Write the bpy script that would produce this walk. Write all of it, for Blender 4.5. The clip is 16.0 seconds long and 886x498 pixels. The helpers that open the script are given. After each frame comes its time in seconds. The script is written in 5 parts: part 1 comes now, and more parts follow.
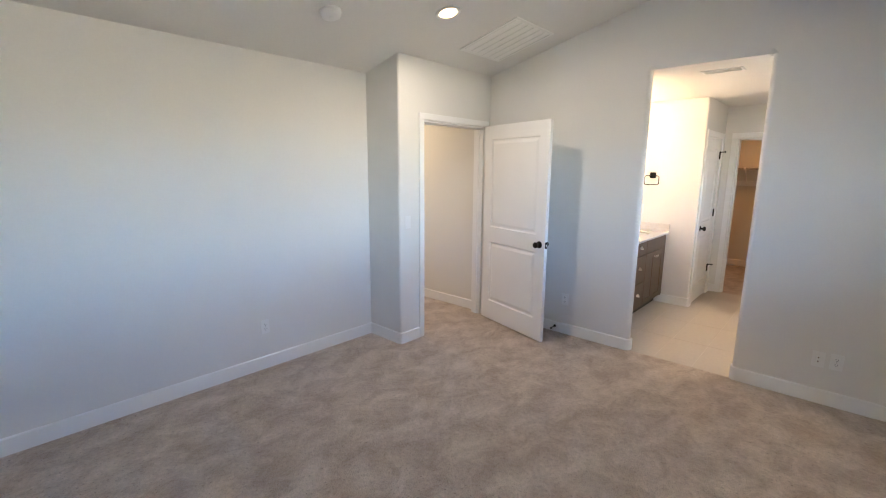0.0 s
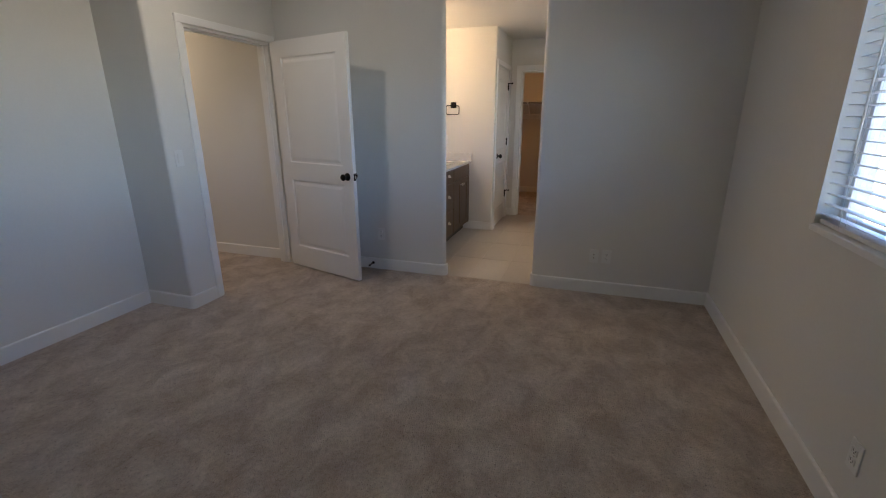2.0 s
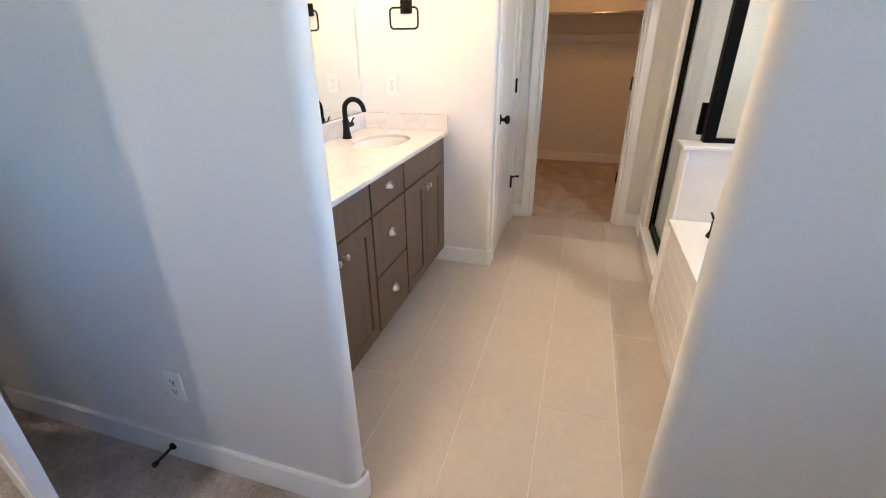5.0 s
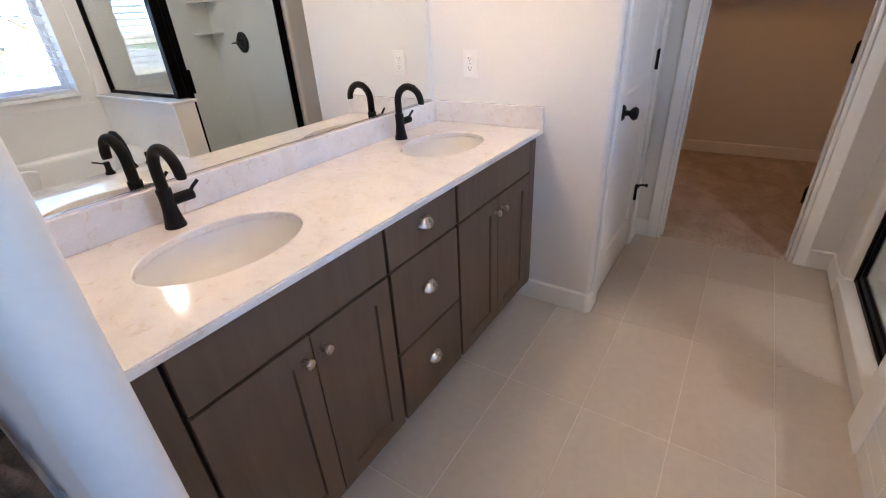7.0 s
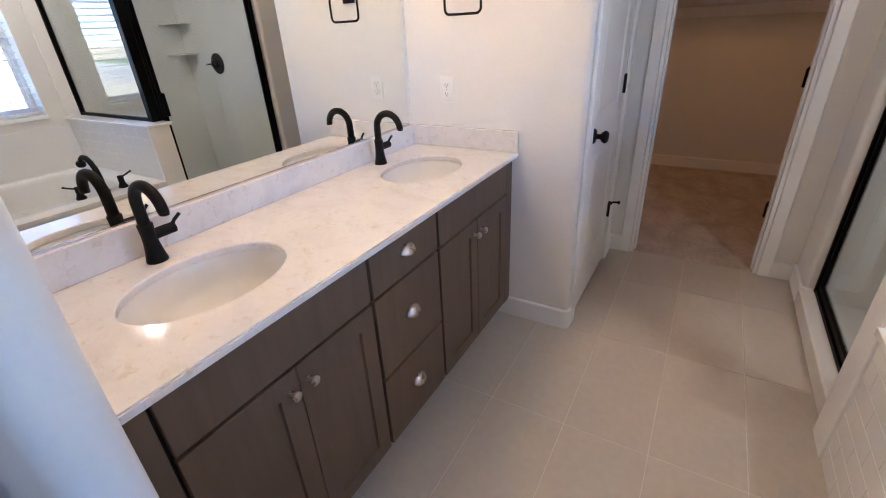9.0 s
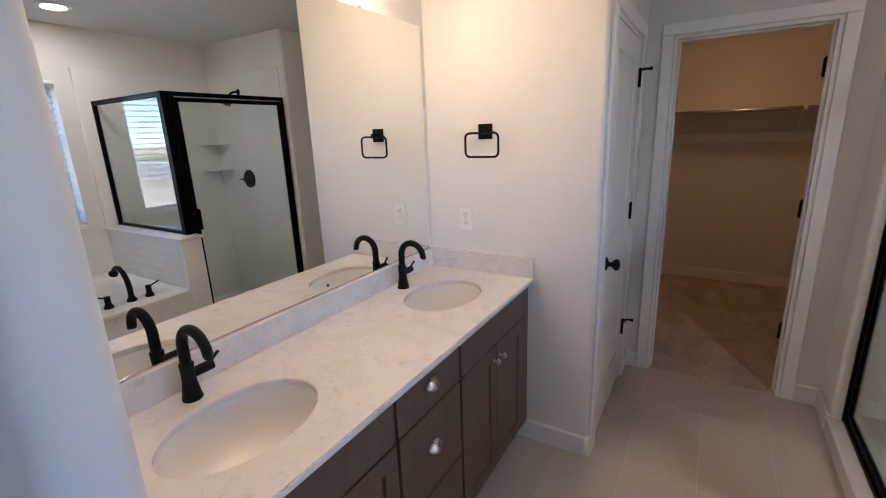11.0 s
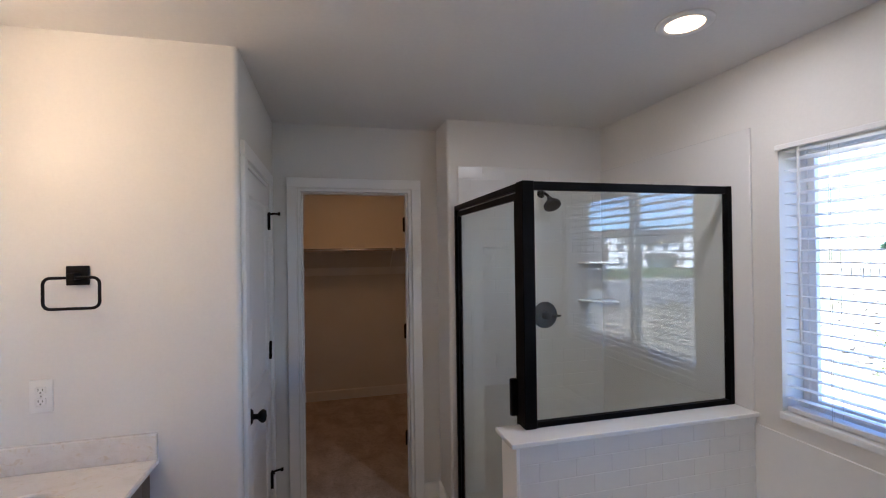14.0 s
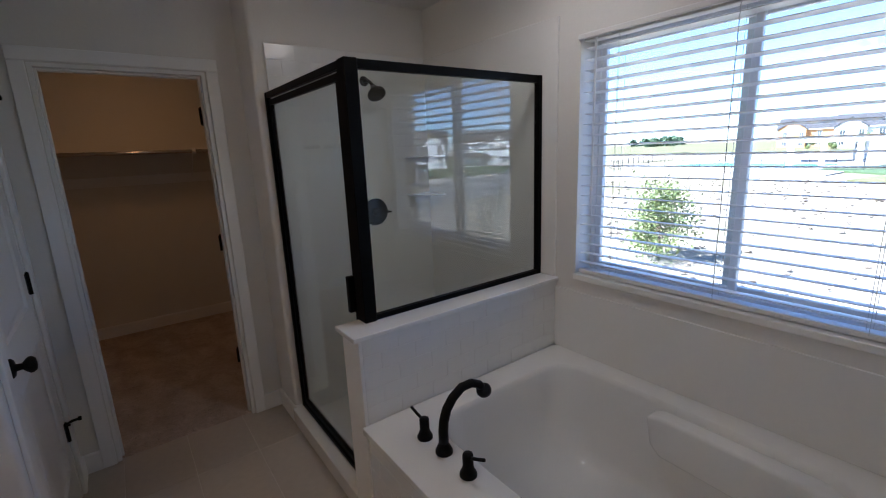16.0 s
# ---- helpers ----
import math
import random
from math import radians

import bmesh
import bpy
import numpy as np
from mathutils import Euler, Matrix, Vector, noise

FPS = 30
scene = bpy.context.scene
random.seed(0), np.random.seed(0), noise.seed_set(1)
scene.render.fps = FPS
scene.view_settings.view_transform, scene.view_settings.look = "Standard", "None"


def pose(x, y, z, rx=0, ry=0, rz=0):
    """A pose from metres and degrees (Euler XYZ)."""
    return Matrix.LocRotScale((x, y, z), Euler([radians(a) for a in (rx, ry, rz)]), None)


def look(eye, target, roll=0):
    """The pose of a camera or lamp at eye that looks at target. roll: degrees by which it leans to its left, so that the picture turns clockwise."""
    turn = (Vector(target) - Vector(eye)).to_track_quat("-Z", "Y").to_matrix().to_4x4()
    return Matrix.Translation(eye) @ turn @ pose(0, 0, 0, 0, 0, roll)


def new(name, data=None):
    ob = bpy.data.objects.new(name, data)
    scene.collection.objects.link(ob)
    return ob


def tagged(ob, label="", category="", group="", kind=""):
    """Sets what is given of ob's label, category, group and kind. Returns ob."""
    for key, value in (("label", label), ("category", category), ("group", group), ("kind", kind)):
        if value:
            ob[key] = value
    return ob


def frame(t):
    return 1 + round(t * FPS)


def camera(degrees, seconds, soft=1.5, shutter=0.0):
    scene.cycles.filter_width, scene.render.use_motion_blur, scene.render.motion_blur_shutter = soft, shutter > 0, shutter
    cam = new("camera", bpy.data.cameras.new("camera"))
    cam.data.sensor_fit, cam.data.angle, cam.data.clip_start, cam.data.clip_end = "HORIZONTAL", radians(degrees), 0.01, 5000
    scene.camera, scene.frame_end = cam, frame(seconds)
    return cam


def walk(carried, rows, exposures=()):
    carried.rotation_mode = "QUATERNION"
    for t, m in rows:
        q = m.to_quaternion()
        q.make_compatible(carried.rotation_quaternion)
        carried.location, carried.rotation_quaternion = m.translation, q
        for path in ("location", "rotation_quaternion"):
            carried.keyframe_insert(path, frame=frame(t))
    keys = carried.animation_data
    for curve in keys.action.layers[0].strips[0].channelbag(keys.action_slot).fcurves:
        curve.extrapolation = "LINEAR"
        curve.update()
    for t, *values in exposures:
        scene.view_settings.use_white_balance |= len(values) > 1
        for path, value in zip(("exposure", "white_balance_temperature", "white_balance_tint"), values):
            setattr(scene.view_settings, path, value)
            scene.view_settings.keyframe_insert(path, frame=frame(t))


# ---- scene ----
cam = camera(90.4, 16.0, soft=1.1)
PATH = [
    (0, (0.13, 0.107, 1.616), (-1.193, 1.563, 1.256), 0.4),
    (0.5, (0.162, 0.129, 1.612), (-0.953, 1.753, 1.265), 0.6),
    (1, (0.182, 0.167, 1.604), (-0.671, 1.943, 1.26), 1.0),
    (1.5, (0.152, 0.208, 1.561), (-0.515, 2.057, 1.193), 0.8),
    (2, (0.041, 0.367, 1.422), (-0.562, 2.184, 0.844), -0.1),
    (2.5, (-0.116, 0.746, 1.364), (-0.796, 2.501, 0.687), -2.1),
    (3, (-0.347, 1.181, 1.345), (-0.973, 2.922, 0.587), -1.9),
    (3.5, (-0.445, 1.698, 1.338), (-0.951, 3.468, 0.555), -2.1),
    (4, (-0.566, 2.223, 1.347), (-0.966, 4.014, 0.552), -1.0),
    (4.5, (-0.589, 2.748, 1.354), (-0.901, 4.539, 0.521), -0.3),
    (5, (-0.615, 3.216, 1.359), (-1.153, 4.948, 0.516), -0.5),
    (5.2, (-0.634, 3.393, 1.365), (-1.292, 5.082, 0.52), -1.3),
    (7.3, (-0.691, 4.008, 1.339), (-1.694, 5.452, 0.386), -3.3),
    (7.5, (-0.696, 4.007, 1.337), (-1.674, 5.461, 0.372), -3.1),
    (8, (-0.697, 4.006, 1.338), (-1.627, 5.479, 0.355), -2.8),
    (8.5, (-0.689, 4.006, 1.353), (-1.599, 5.486, 0.363), -2.8),
    (9, (-0.685, 3.993, 1.396), (-1.615, 5.518, 0.497), -3.0),
    (9.2, (-0.688, 3.986, 1.411), (-1.632, 5.539, 0.576), -2.9),
    (11.3, (-0.725, 3.951, 1.568), (-1.757, 5.61, 1.143), -2.2),
    (11.5, (-0.709, 3.953, 1.577), (-1.754, 5.621, 1.223), -2.2),
    (12, (-0.698, 3.937, 1.623), (-1.746, 5.63, 1.433), -2.0),
    (12.5, (-0.709, 3.923, 1.644), (-1.708, 5.654, 1.562), -1.7),
    (13, (-0.717, 3.933, 1.651), (-1.476, 5.782, 1.624), -1.5),
    (13.5, (-0.692, 3.972, 1.625), (-0.969, 5.953, 1.632), -0.9),
    (14, (-0.77, 4.028, 1.622), (-0.279, 5.967, 1.63), -0.8),
    (14.5, (-0.775, 4.055, 1.636), (0.2, 5.801, 1.598), -1.0),
    (15, (-0.768, 4.078, 1.638), (0.359, 5.728, 1.554), -1.4),
    (15.5, (-0.748, 4.101, 1.601), (0.41, 5.714, 1.361), -1.9),
    (16, (-0.742, 4.128, 1.57), (0.407, 5.705, 1.128), -2.4),
]
EXPOSURES = [(0.0, 5.9, 6150, 13), (1.0, 5.8, 6100, 13), (1.5, 4.95, 6050, 13), (2.0, 4.65, 6050, 13), (2.5, 5.45, 6050, 12), (3.0, 6.1, 5950, 12), (4.0, 6.1, 5850, 11), (4.5, 6.05, 5850, 12), (5.0, 5.9, 5900, 13), (7.5, 5.3, 5400, 18), (9.0, 5.25, 5400, 18), (11.5, 4.65, 5400, 19), (13.0, 4.6, 5400, 19), (13.5, 4.55, 5250, 17), (14.0, 4.4, 5150, 17), (14.5, 3.75, 5100, 16), (15.5, 3.55, 5100, 15), (16.0, 3.65, 5150, 15)]
walk(cam, [(t, look(eye, target, roll)) for t, eye, target, roll in PATH], EXPOSURES)

# ---- world and sun ----
SUN_EL, SUN_AZ = 48.0, 150.0     # elevation, and the compass of the sun counted from +x towards +y
world = bpy.data.worlds.new("sky")
scene.world = world
world.use_nodes = True
wn = world.node_tree.nodes
sky = wn.new("ShaderNodeTexSky")
sky.sky_type = "NISHITA"
sky.sun_disc = False
sky.sun_elevation = radians(SUN_EL)
sky.sun_rotation = radians(90 - SUN_AZ)
sky.air_density, sky.dust_density, sky.ozone_density = 0.6, 0.15, 3.0
wn["Background"].inputs["Strength"].default_value = 0.05
world.node_tree.links.new(sky.outputs["Color"], wn["Background"].inputs["Color"])
sun = new("sun", bpy.data.lights.new("sun", "SUN"))
sun.data.energy, sun.data.angle, sun.data.color = 3.4, radians(0.5), (1.0, 0.95, 0.87)
sun_from = Vector((math.cos(radians(SUN_AZ)) * math.cos(radians(SUN_EL)), math.sin(radians(SUN_AZ)) * math.cos(radians(SUN_EL)), math.sin(radians(SUN_EL))))
sun.matrix_world = look(sun_from * 50, (0, 0, 0))


def lamp(name, place, watts, size, colour, target=None):
    """A round lamp that shines from a ceiling fitting; the hall's fitting is an unseen addition."""
    d = bpy.data.lights.new(name, "AREA")
    d.shape, d.size, d.energy, d.color = "DISK", size, watts, colour
    ob = new(name, d)
    ob.matrix_world = look(place, target or (place[0], place[1], place[2] - 1))
    return ob


WARM, NEUTRAL = (1.0, 0.74, 0.46), (1.0, 0.87, 0.7)

# ---- materials ----


def nodes_of(name):
    m = bpy.data.materials.new(name)
    m.use_nodes = True
    nt = m.node_tree
    return m, nt, nt.nodes["Principled BSDF"]


def add(nt, kind, **values):
    n = nt.nodes.new(kind)
    for key, value in values.items():
        n.inputs[key].default_value = value
    return n


def surface(name, colour, rough=0.5, metal=0.0, coarse=3.0, fine=120.0, vary=0.06, bump=0.05, depth=0.002, per_object=0.0, spec=0.5, coat=0.0):
    """A surface whose colour drifts at two scales and that has a fine relief."""
    m, nt, p = nodes_of(name)
    link = nt.links.new
    co = nt.nodes.new("ShaderNodeTexCoord")
    n1, n2 = add(nt, "ShaderNodeTexNoise", Scale=coarse, Detail=4.0), add(nt, "ShaderNodeTexNoise", Scale=fine, Detail=3.0)
    for n in (n1, n2):
        link(co.outputs["Object"], n.inputs["Vector"])
    mixv = add(nt, "ShaderNodeMath")
    mixv.operation = "ADD"
    link(n1.outputs["Fac"], mixv.inputs[0])
    link(n2.outputs["Fac"], mixv.inputs[1])
    last = mixv.outputs[0]
    if per_object:
        info = nt.nodes.new("ShaderNodeObjectInfo")
        k = add(nt, "ShaderNodeMath")
        k.operation = "MULTIPLY_ADD"
        k.inputs[1].default_value = per_object
        link(info.outputs["Random"], k.inputs[0])
        link(last, k.inputs[2])
        last = k.outputs[0]
    r = add(nt, "ShaderNodeMapRange")
    r.inputs["From Min"].default_value, r.inputs["From Max"].default_value = 0.6, 1.4 + per_object
    r.inputs["To Min"].default_value, r.inputs["To Max"].default_value = 1 - vary, 1 + vary
    link(last, r.inputs["Value"])
    mul = nt.nodes.new("ShaderNodeVectorMath")
    mul.operation = "SCALE"
    mul.inputs[0].default_value = colour
    link(r.outputs["Result"], mul.inputs["Scale"])
    link(mul.outputs["Vector"], p.inputs["Base Color"])
    b = add(nt, "ShaderNodeBump", Strength=bump, Distance=depth)
    link(n2.outputs["Fac"], b.inputs["Height"])
    link(b.outputs["Normal"], p.inputs["Normal"])
    rr = add(nt, "ShaderNodeMapRange")
    rr.inputs["To Min"].default_value, rr.inputs["To Max"].default_value = max(0.02, rough - 0.06), min(1.0, rough + 0.06)
    link(n1.outputs["Fac"], rr.inputs["Value"])
    link(rr.outputs["Result"], p.inputs["Roughness"])
    p.inputs["Metallic"].default_value = metal
    p.inputs["Specular IOR Level"].default_value = spec
    p.inputs["Coat Weight"].default_value = coat
    return m


def carpet_material():
    """Cut pile: tufts, flecks and the broad strokes that a vacuum cleaner leaves."""
    m, nt, p = nodes_of("carpet")
    link = nt.links.new
    co = nt.nodes.new("ShaderNodeTexCoord")
    mp = add(nt, "ShaderNodeMapping")
    mp.inputs["Scale"].default_value = (1.15, 0.85, 1.0)
    mp.inputs["Rotation"].default_value = (0, 0, 0.5)
    link(co.outputs["Object"], mp.inputs["Vector"])
    broad = add(nt, "ShaderNodeTexNoise", Scale=5.0, Detail=6.0, Roughness=0.66, Distortion=0.45)
    tuft = add(nt, "ShaderNodeTexNoise", Scale=42.0, Detail=5.0, Roughness=0.72)
    fleck = add(nt, "ShaderNodeTexVoronoi", Scale=170.0)
    link(mp.outputs["Vector"], broad.inputs["Vector"])
    for n in (tuft, fleck):
        link(co.outputs["Object"], n.inputs["Vector"])
    ramp = nt.nodes.new("ShaderNodeValToRGB")
    ramp.color_ramp.elements[0].position, ramp.color_ramp.elements[0].color = 0.37, (0.48, 0.385, 0.318, 1)
    ramp.color_ramp.elements[1].position, ramp.color_ramp.elements[1].color = 0.64, (0.72, 0.62, 0.54, 1)
    link(broad.outputs["Fac"], ramp.inputs["Fac"])
    r2 = nt.nodes.new("ShaderNodeValToRGB")
    r2.color_ramp.elements[0].position, r2.color_ramp.elements[0].color = 0.3, (0.85, 0.835, 0.82, 1)
    r2.color_ramp.elements[1].position, r2.color_ramp.elements[1].color = 0.62, (1.1, 1.1, 1.1, 1)
    link(tuft.outputs["Fac"], r2.inputs["Fac"])
    mx = nt.nodes.new("ShaderNodeMix")
    mx.data_type, mx.blend_type = "RGBA", "MULTIPLY"
    mx.inputs["Factor"].default_value = 1.0
    link(ramp.outputs["Color"], mx.inputs["A"])
    link(r2.outputs["Color"], mx.inputs["B"])
    r3 = add(nt, "ShaderNodeMapRange")
    r3.inputs["From Min"].default_value, r3.inputs["From Max"].default_value = 0.0, 0.6
    r3.inputs["To Min"].default_value, r3.inputs["To Max"].default_value = 1.05, 0.88
    link(fleck.outputs["Distance"], r3.inputs["Value"])
    sc = nt.nodes.new("ShaderNodeVectorMath")
    sc.operation = "SCALE"
    link(mx.outputs["Result"], sc.inputs[0])
    link(r3.outputs["Result"], sc.inputs["Scale"])
    # small dark specks between the tufts
    speck = add(nt, "ShaderNodeTexNoise", Scale=75.0, Detail=2.0, Roughness=0.6)
    link(co.outputs["Object"], speck.inputs["Vector"])
    r4 = add(nt, "ShaderNodeMapRange")
    r4.inputs["From Min"].default_value, r4.inputs["From Max"].default_value = 0.30, 0.38
    r4.inputs["To Min"].default_value, r4.inputs["To Max"].default_value = 0.55, 1.0
    link(speck.outputs["Fac"], r4.inputs["Value"])
    sd = nt.nodes.new("ShaderNodeVectorMath")
    sd.operation = "SCALE"
    link(sc.outputs["Vector"], sd.inputs[0])
    link(r4.outputs["Result"], sd.inputs["Scale"])
    link(sd.outputs["Vector"], p.inputs["Base Color"])
    addh = add(nt, "ShaderNodeMath")
    addh.operation = "SUBTRACT"
    link(tuft.outputs["Fac"], addh.inputs[0])
    link(fleck.outputs["Distance"], addh.inputs[1])
    b = add(nt, "ShaderNodeBump", Strength=0.7, Distance=0.012)
    link(addh.outputs[0], b.inputs["Height"])
    b2 = add(nt, "ShaderNodeBump", Strength=0.35, Distance=0.03)
    link(broad.outputs["Fac"], b2.inputs["Height"])
    link(b.outputs["Normal"], b2.inputs["Normal"])
    link(b2.outputs["Normal"], p.inputs["Normal"])
    p.inputs["Roughness"].default_value = 0.95
    p.inputs["Specular IOR Level"].default_value = 0.1
    p.inputs["Sheen Weight"].default_value = 0.25
    p.inputs["Sheen Roughness"].default_value = 0.5
    return m


def quartz_material():
    """Off-white engineered stone with soft tan clouds and a few veins."""
    m, nt, p = nodes_of("quartz")
    link = nt.links.new
    co = nt.nodes.new("ShaderNodeTexCoord")
    n1 = add(nt, "ShaderNodeTexNoise", Scale=6.0, Detail=7.0, Roughness=0.65, Distortion=1.4)
    n2 = add(nt, "ShaderNodeTexNoise", Scale=140.0, Detail=2.0)
    n3 = add(nt, "ShaderNodeTexNoise", Scale=11.0, Detail=6.0, Roughness=0.7, Distortion=3.0)
    for n in (n1, n2, n3):
        link(co.outputs["Object"], n.inputs["Vector"])
    ramp = nt.nodes.new("ShaderNodeValToRGB")
    ramp.color_ramp.elements[0].position, ramp.color_ramp.elements[0].color = 0.30, (0.66, 0.635, 0.605, 1)
    ramp.color_ramp.elements[1].position, ramp.color_ramp.elements[1].color = 0.52, (0.74, 0.72, 0.70, 1)
    link(n1.outputs["Fac"], ramp.inputs["Fac"])
    vein = nt.nodes.new("ShaderNodeValToRGB")
    e = vein.color_ramp.elements
    e[0].position, e[0].color = 0.485, (1, 1, 1, 1)
    e[1].position, e[1].color = 0.515, (1, 1, 1, 1)
    mid = e.new(0.5)
    mid.color = (0.93, 0.90, 0.87, 1)
    link(n3.outputs["Fac"], vein.inputs["Fac"])
    mx = nt.nodes.new("ShaderNodeMix")
    mx.data_type, mx.blend_type = "RGBA", "MULTIPLY"
    mx.inputs["Factor"].default_value = 1.0
    link(ramp.outputs["Color"], mx.inputs["A"])
    link(vein.outputs["Color"], mx.inputs["B"])
    # scattered tan chips in the stone
    chip = add(nt, "ShaderNodeTexNoise", Scale=38.0, Detail=3.0, Roughness=0.55, Distortion=0.8)
    link(co.outputs["Object"], chip.inputs["Vector"])
    tan = nt.nodes.new("ShaderNodeValToRGB")
    tan.color_ramp.elements[0].position, tan.color_ramp.elements[0].color = 0.60, (1, 1, 1, 1)
    tan.color_ramp.elements[1].position, tan.color_ramp.elements[1].color = 0.70, (0.90, 0.845, 0.76, 1)
    link(chip.outputs["Fac"], tan.inputs["Fac"])
    mx2 = nt.nodes.new("ShaderNodeMix")
    mx2.data_type, mx2.blend_type = "RGBA", "MULTIPLY"
    mx2.inputs["Factor"].default_value = 1.0
    link(mx.outputs["Result"], mx2.inputs["A"])
    link(tan.outputs["Color"], mx2.inputs["B"])
    link(mx2.outputs["Result"], p.inputs["Base Color"])
    p.inputs["Roughness"].default_value = 0.1
    return m


def wood_material():
    """Grey-brown stained maple, grain along z."""
    m, nt, p = nodes_of("stained_wood")
    link = nt.links.new
    co = nt.nodes.new("ShaderNodeTexCoord")
    mp = add(nt, "ShaderNodeMapping")
    mp.inputs["Scale"].default_value = (14.0, 14.0, 1.1)
    link(co.outputs["Object"], mp.inputs["Vector"])
    info = nt.nodes.new("ShaderNodeObjectInfo")
    off = nt.nodes.new("ShaderNodeVectorMath")
    off.operation = "SCALE"
    off.inputs[0].default_value = (7.0, 13.0, 5.0)
    link(info.outputs["Random"], off.inputs["Scale"])
    link(off.outputs["Vector"], mp.inputs["Location"])
    n1 = add(nt, "ShaderNodeTexNoise", Scale=2.2, Detail=6.0, Roughness=0.6, Distortion=0.6)
    n2 = add(nt, "ShaderNodeTexNoise", Scale=1.6, Detail=3.0)
    link(mp.outputs["Vector"], n1.inputs["Vector"])
    link(co.outputs["Object"], n2.inputs["Vector"])
    s = add(nt, "ShaderNodeMath")
    s.operation = "MULTIPLY_ADD"
    s.inputs[1].default_value = 0.6
    link(n1.outputs["Fac"], s.inputs[0])
    half = add(nt, "ShaderNodeMath")
    half.operation = "MULTIPLY"
    half.inputs[1].default_value = 0.4
    link(n2.outputs["Fac"], half.inputs[0])
    link(half.outputs[0], s.inputs[2])
    ramp = nt.nodes.new("ShaderNodeValToRGB")
    ramp.color_ramp.elements[0].position, ramp.color_ramp.elements[0].color = 0.3, (0.110, 0.073, 0.045, 1)
    ramp.color_ramp.elements[1].position, ramp.color_ramp.elements[1].color = 0.7, (0.158, 0.107, 0.068, 1)
    link(s.outputs[0], ramp.inputs["Fac"])
    link(ramp.outputs["Color"], p.inputs["Base Color"])
    b = add(nt, "ShaderNodeBump", Strength=0.08, Distance=0.001)
    link(n1.outputs["Fac"], b.inputs["Height"])
    link(b.outputs["Normal"], p.inputs["Normal"])
    p.inputs["Roughness"].default_value = 0.45
    p.inputs["Specular IOR Level"].default_value = 0.25
    return m


def glass_material(name, tint=(1, 1, 1), rough=0.0, facing=0.045):
    """Clear thin glass: light passes straight, gloss grows towards grazing angles."""
    m, nt, p = nodes_of(name)
    nt.nodes.remove(p)
    clear, gloss = nt.nodes.new("ShaderNodeBsdfTransparent"), nt.nodes.new("ShaderNodeBsdfGlossy")
    clear.inputs["Color"].default_value = (*tint, 1)
    gloss.inputs["Roughness"].default_value = rough
    mixs, lw = nt.nodes.new("ShaderNodeMixShader"), nt.nodes.new("ShaderNodeLayerWeight")
    lw.inputs["Blend"].default_value = 0.5
    p5, fr = add(nt, "ShaderNodeMath"), add(nt, "ShaderNodeMath")
    p5.operation, fr.operation = "POWER", "MULTIPLY_ADD"
    p5.inputs[1].default_value, fr.inputs[1].default_value, fr.inputs[2].default_value = 5.0, 0.9, facing
    nt.links.new(lw.outputs["Facing"], p5.inputs[0])
    nt.links.new(p5.outputs[0], fr.inputs[0])
    nt.links.new(fr.outputs[0], mixs.inputs["Fac"])
    nt.links.new(clear.outputs["BSDF"], mixs.inputs[1])
    nt.links.new(gloss.outputs["BSDF"], mixs.inputs[2])
    nt.links.new(mixs.outputs["Shader"], nt.nodes["Material Output"].inputs["Surface"])
    return m


def glow_material(name, colour, strength):
    m, nt, p = nodes_of(name)
    p.inputs["Base Color"].default_value = (0.9, 0.9, 0.9, 1)
    p.inputs["Emission Color"].default_value = (*colour, 1)
    p.inputs["Emission Strength"].default_value = strength
    return m


PAINT = surface("wall_paint", (0.75, 0.74, 0.71), 0.55, coarse=1.3, fine=95.0, vary=0.025, bump=0.10, depth=0.0015)
CEIL = surface("ceiling_paint", (0.74, 0.73, 0.705), 0.8, coarse=1.1, fine=60.0, vary=0.03, bump=0.16, depth=0.002)
TRIM = surface("white_enamel", (0.86, 0.86, 0.85), 0.32, coarse=4.0, fine=200.0, vary=0.02, bump=0.03, depth=0.0005)
DOOR = surface("door_enamel", (0.84, 0.84, 0.83), 0.36, coarse=3.0, fine=150.0, vary=0.02, bump=0.04, depth=0.0006)
CARPET = carpet_material()
QUARTZ = quartz_material()
WOOD = wood_material()
TOEKICK = surface("toe_kick", (0.05, 0.038, 0.03), 0.6)
TILE = surface("floor_tile", (0.53, 0.485, 0.43), 0.36, coarse=2.6, fine=30.0, vary=0.09, bump=0.05, depth=0.001, per_object=0.2)
GROUT = surface("grout", (0.68, 0.645, 0.59), 0.9, coarse=10, fine=200, vary=0.08, bump=0.2)
GLAZE = surface("white_glazed_tile", (0.80, 0.80, 0.785), 0.2, coarse=4, fine=40, vary=0.015, bump=0.03, depth=0.001, per_object=0.15)
GLAZE_JOINT = surface("white_joint", (0.77, 0.765, 0.75), 0.6, coarse=9, fine=200, vary=0.05)
ACRYLIC = surface("white_acrylic", (0.80, 0.80, 0.785), 0.13, coarse=2, fine=60, vary=0.012, bump=0.01)
PORCELAIN = surface("porcelain", (0.80, 0.79, 0.76), 0.07, coarse=3, fine=50, vary=0.01, bump=0.0)
BLACK = surface("matte_black_metal", (0.007, 0.0066, 0.0066), 0.5, spec=0.14, coarse=12, fine=300, vary=0.15, bump=0.03, depth=0.0003)
FRAMEBLACK = surface("black_anodised_frame", (0.0035, 0.0034, 0.0036), 0.42, spec=0.06, coarse=10, fine=250, vary=0.15, bump=0.02, depth=0.0002)
NICKEL = surface("satin_nickel", (0.62, 0.56, 0.50), 0.28, metal=1.0, coarse=20, fine=400, vary=0.06, bump=0.03, depth=0.0002)
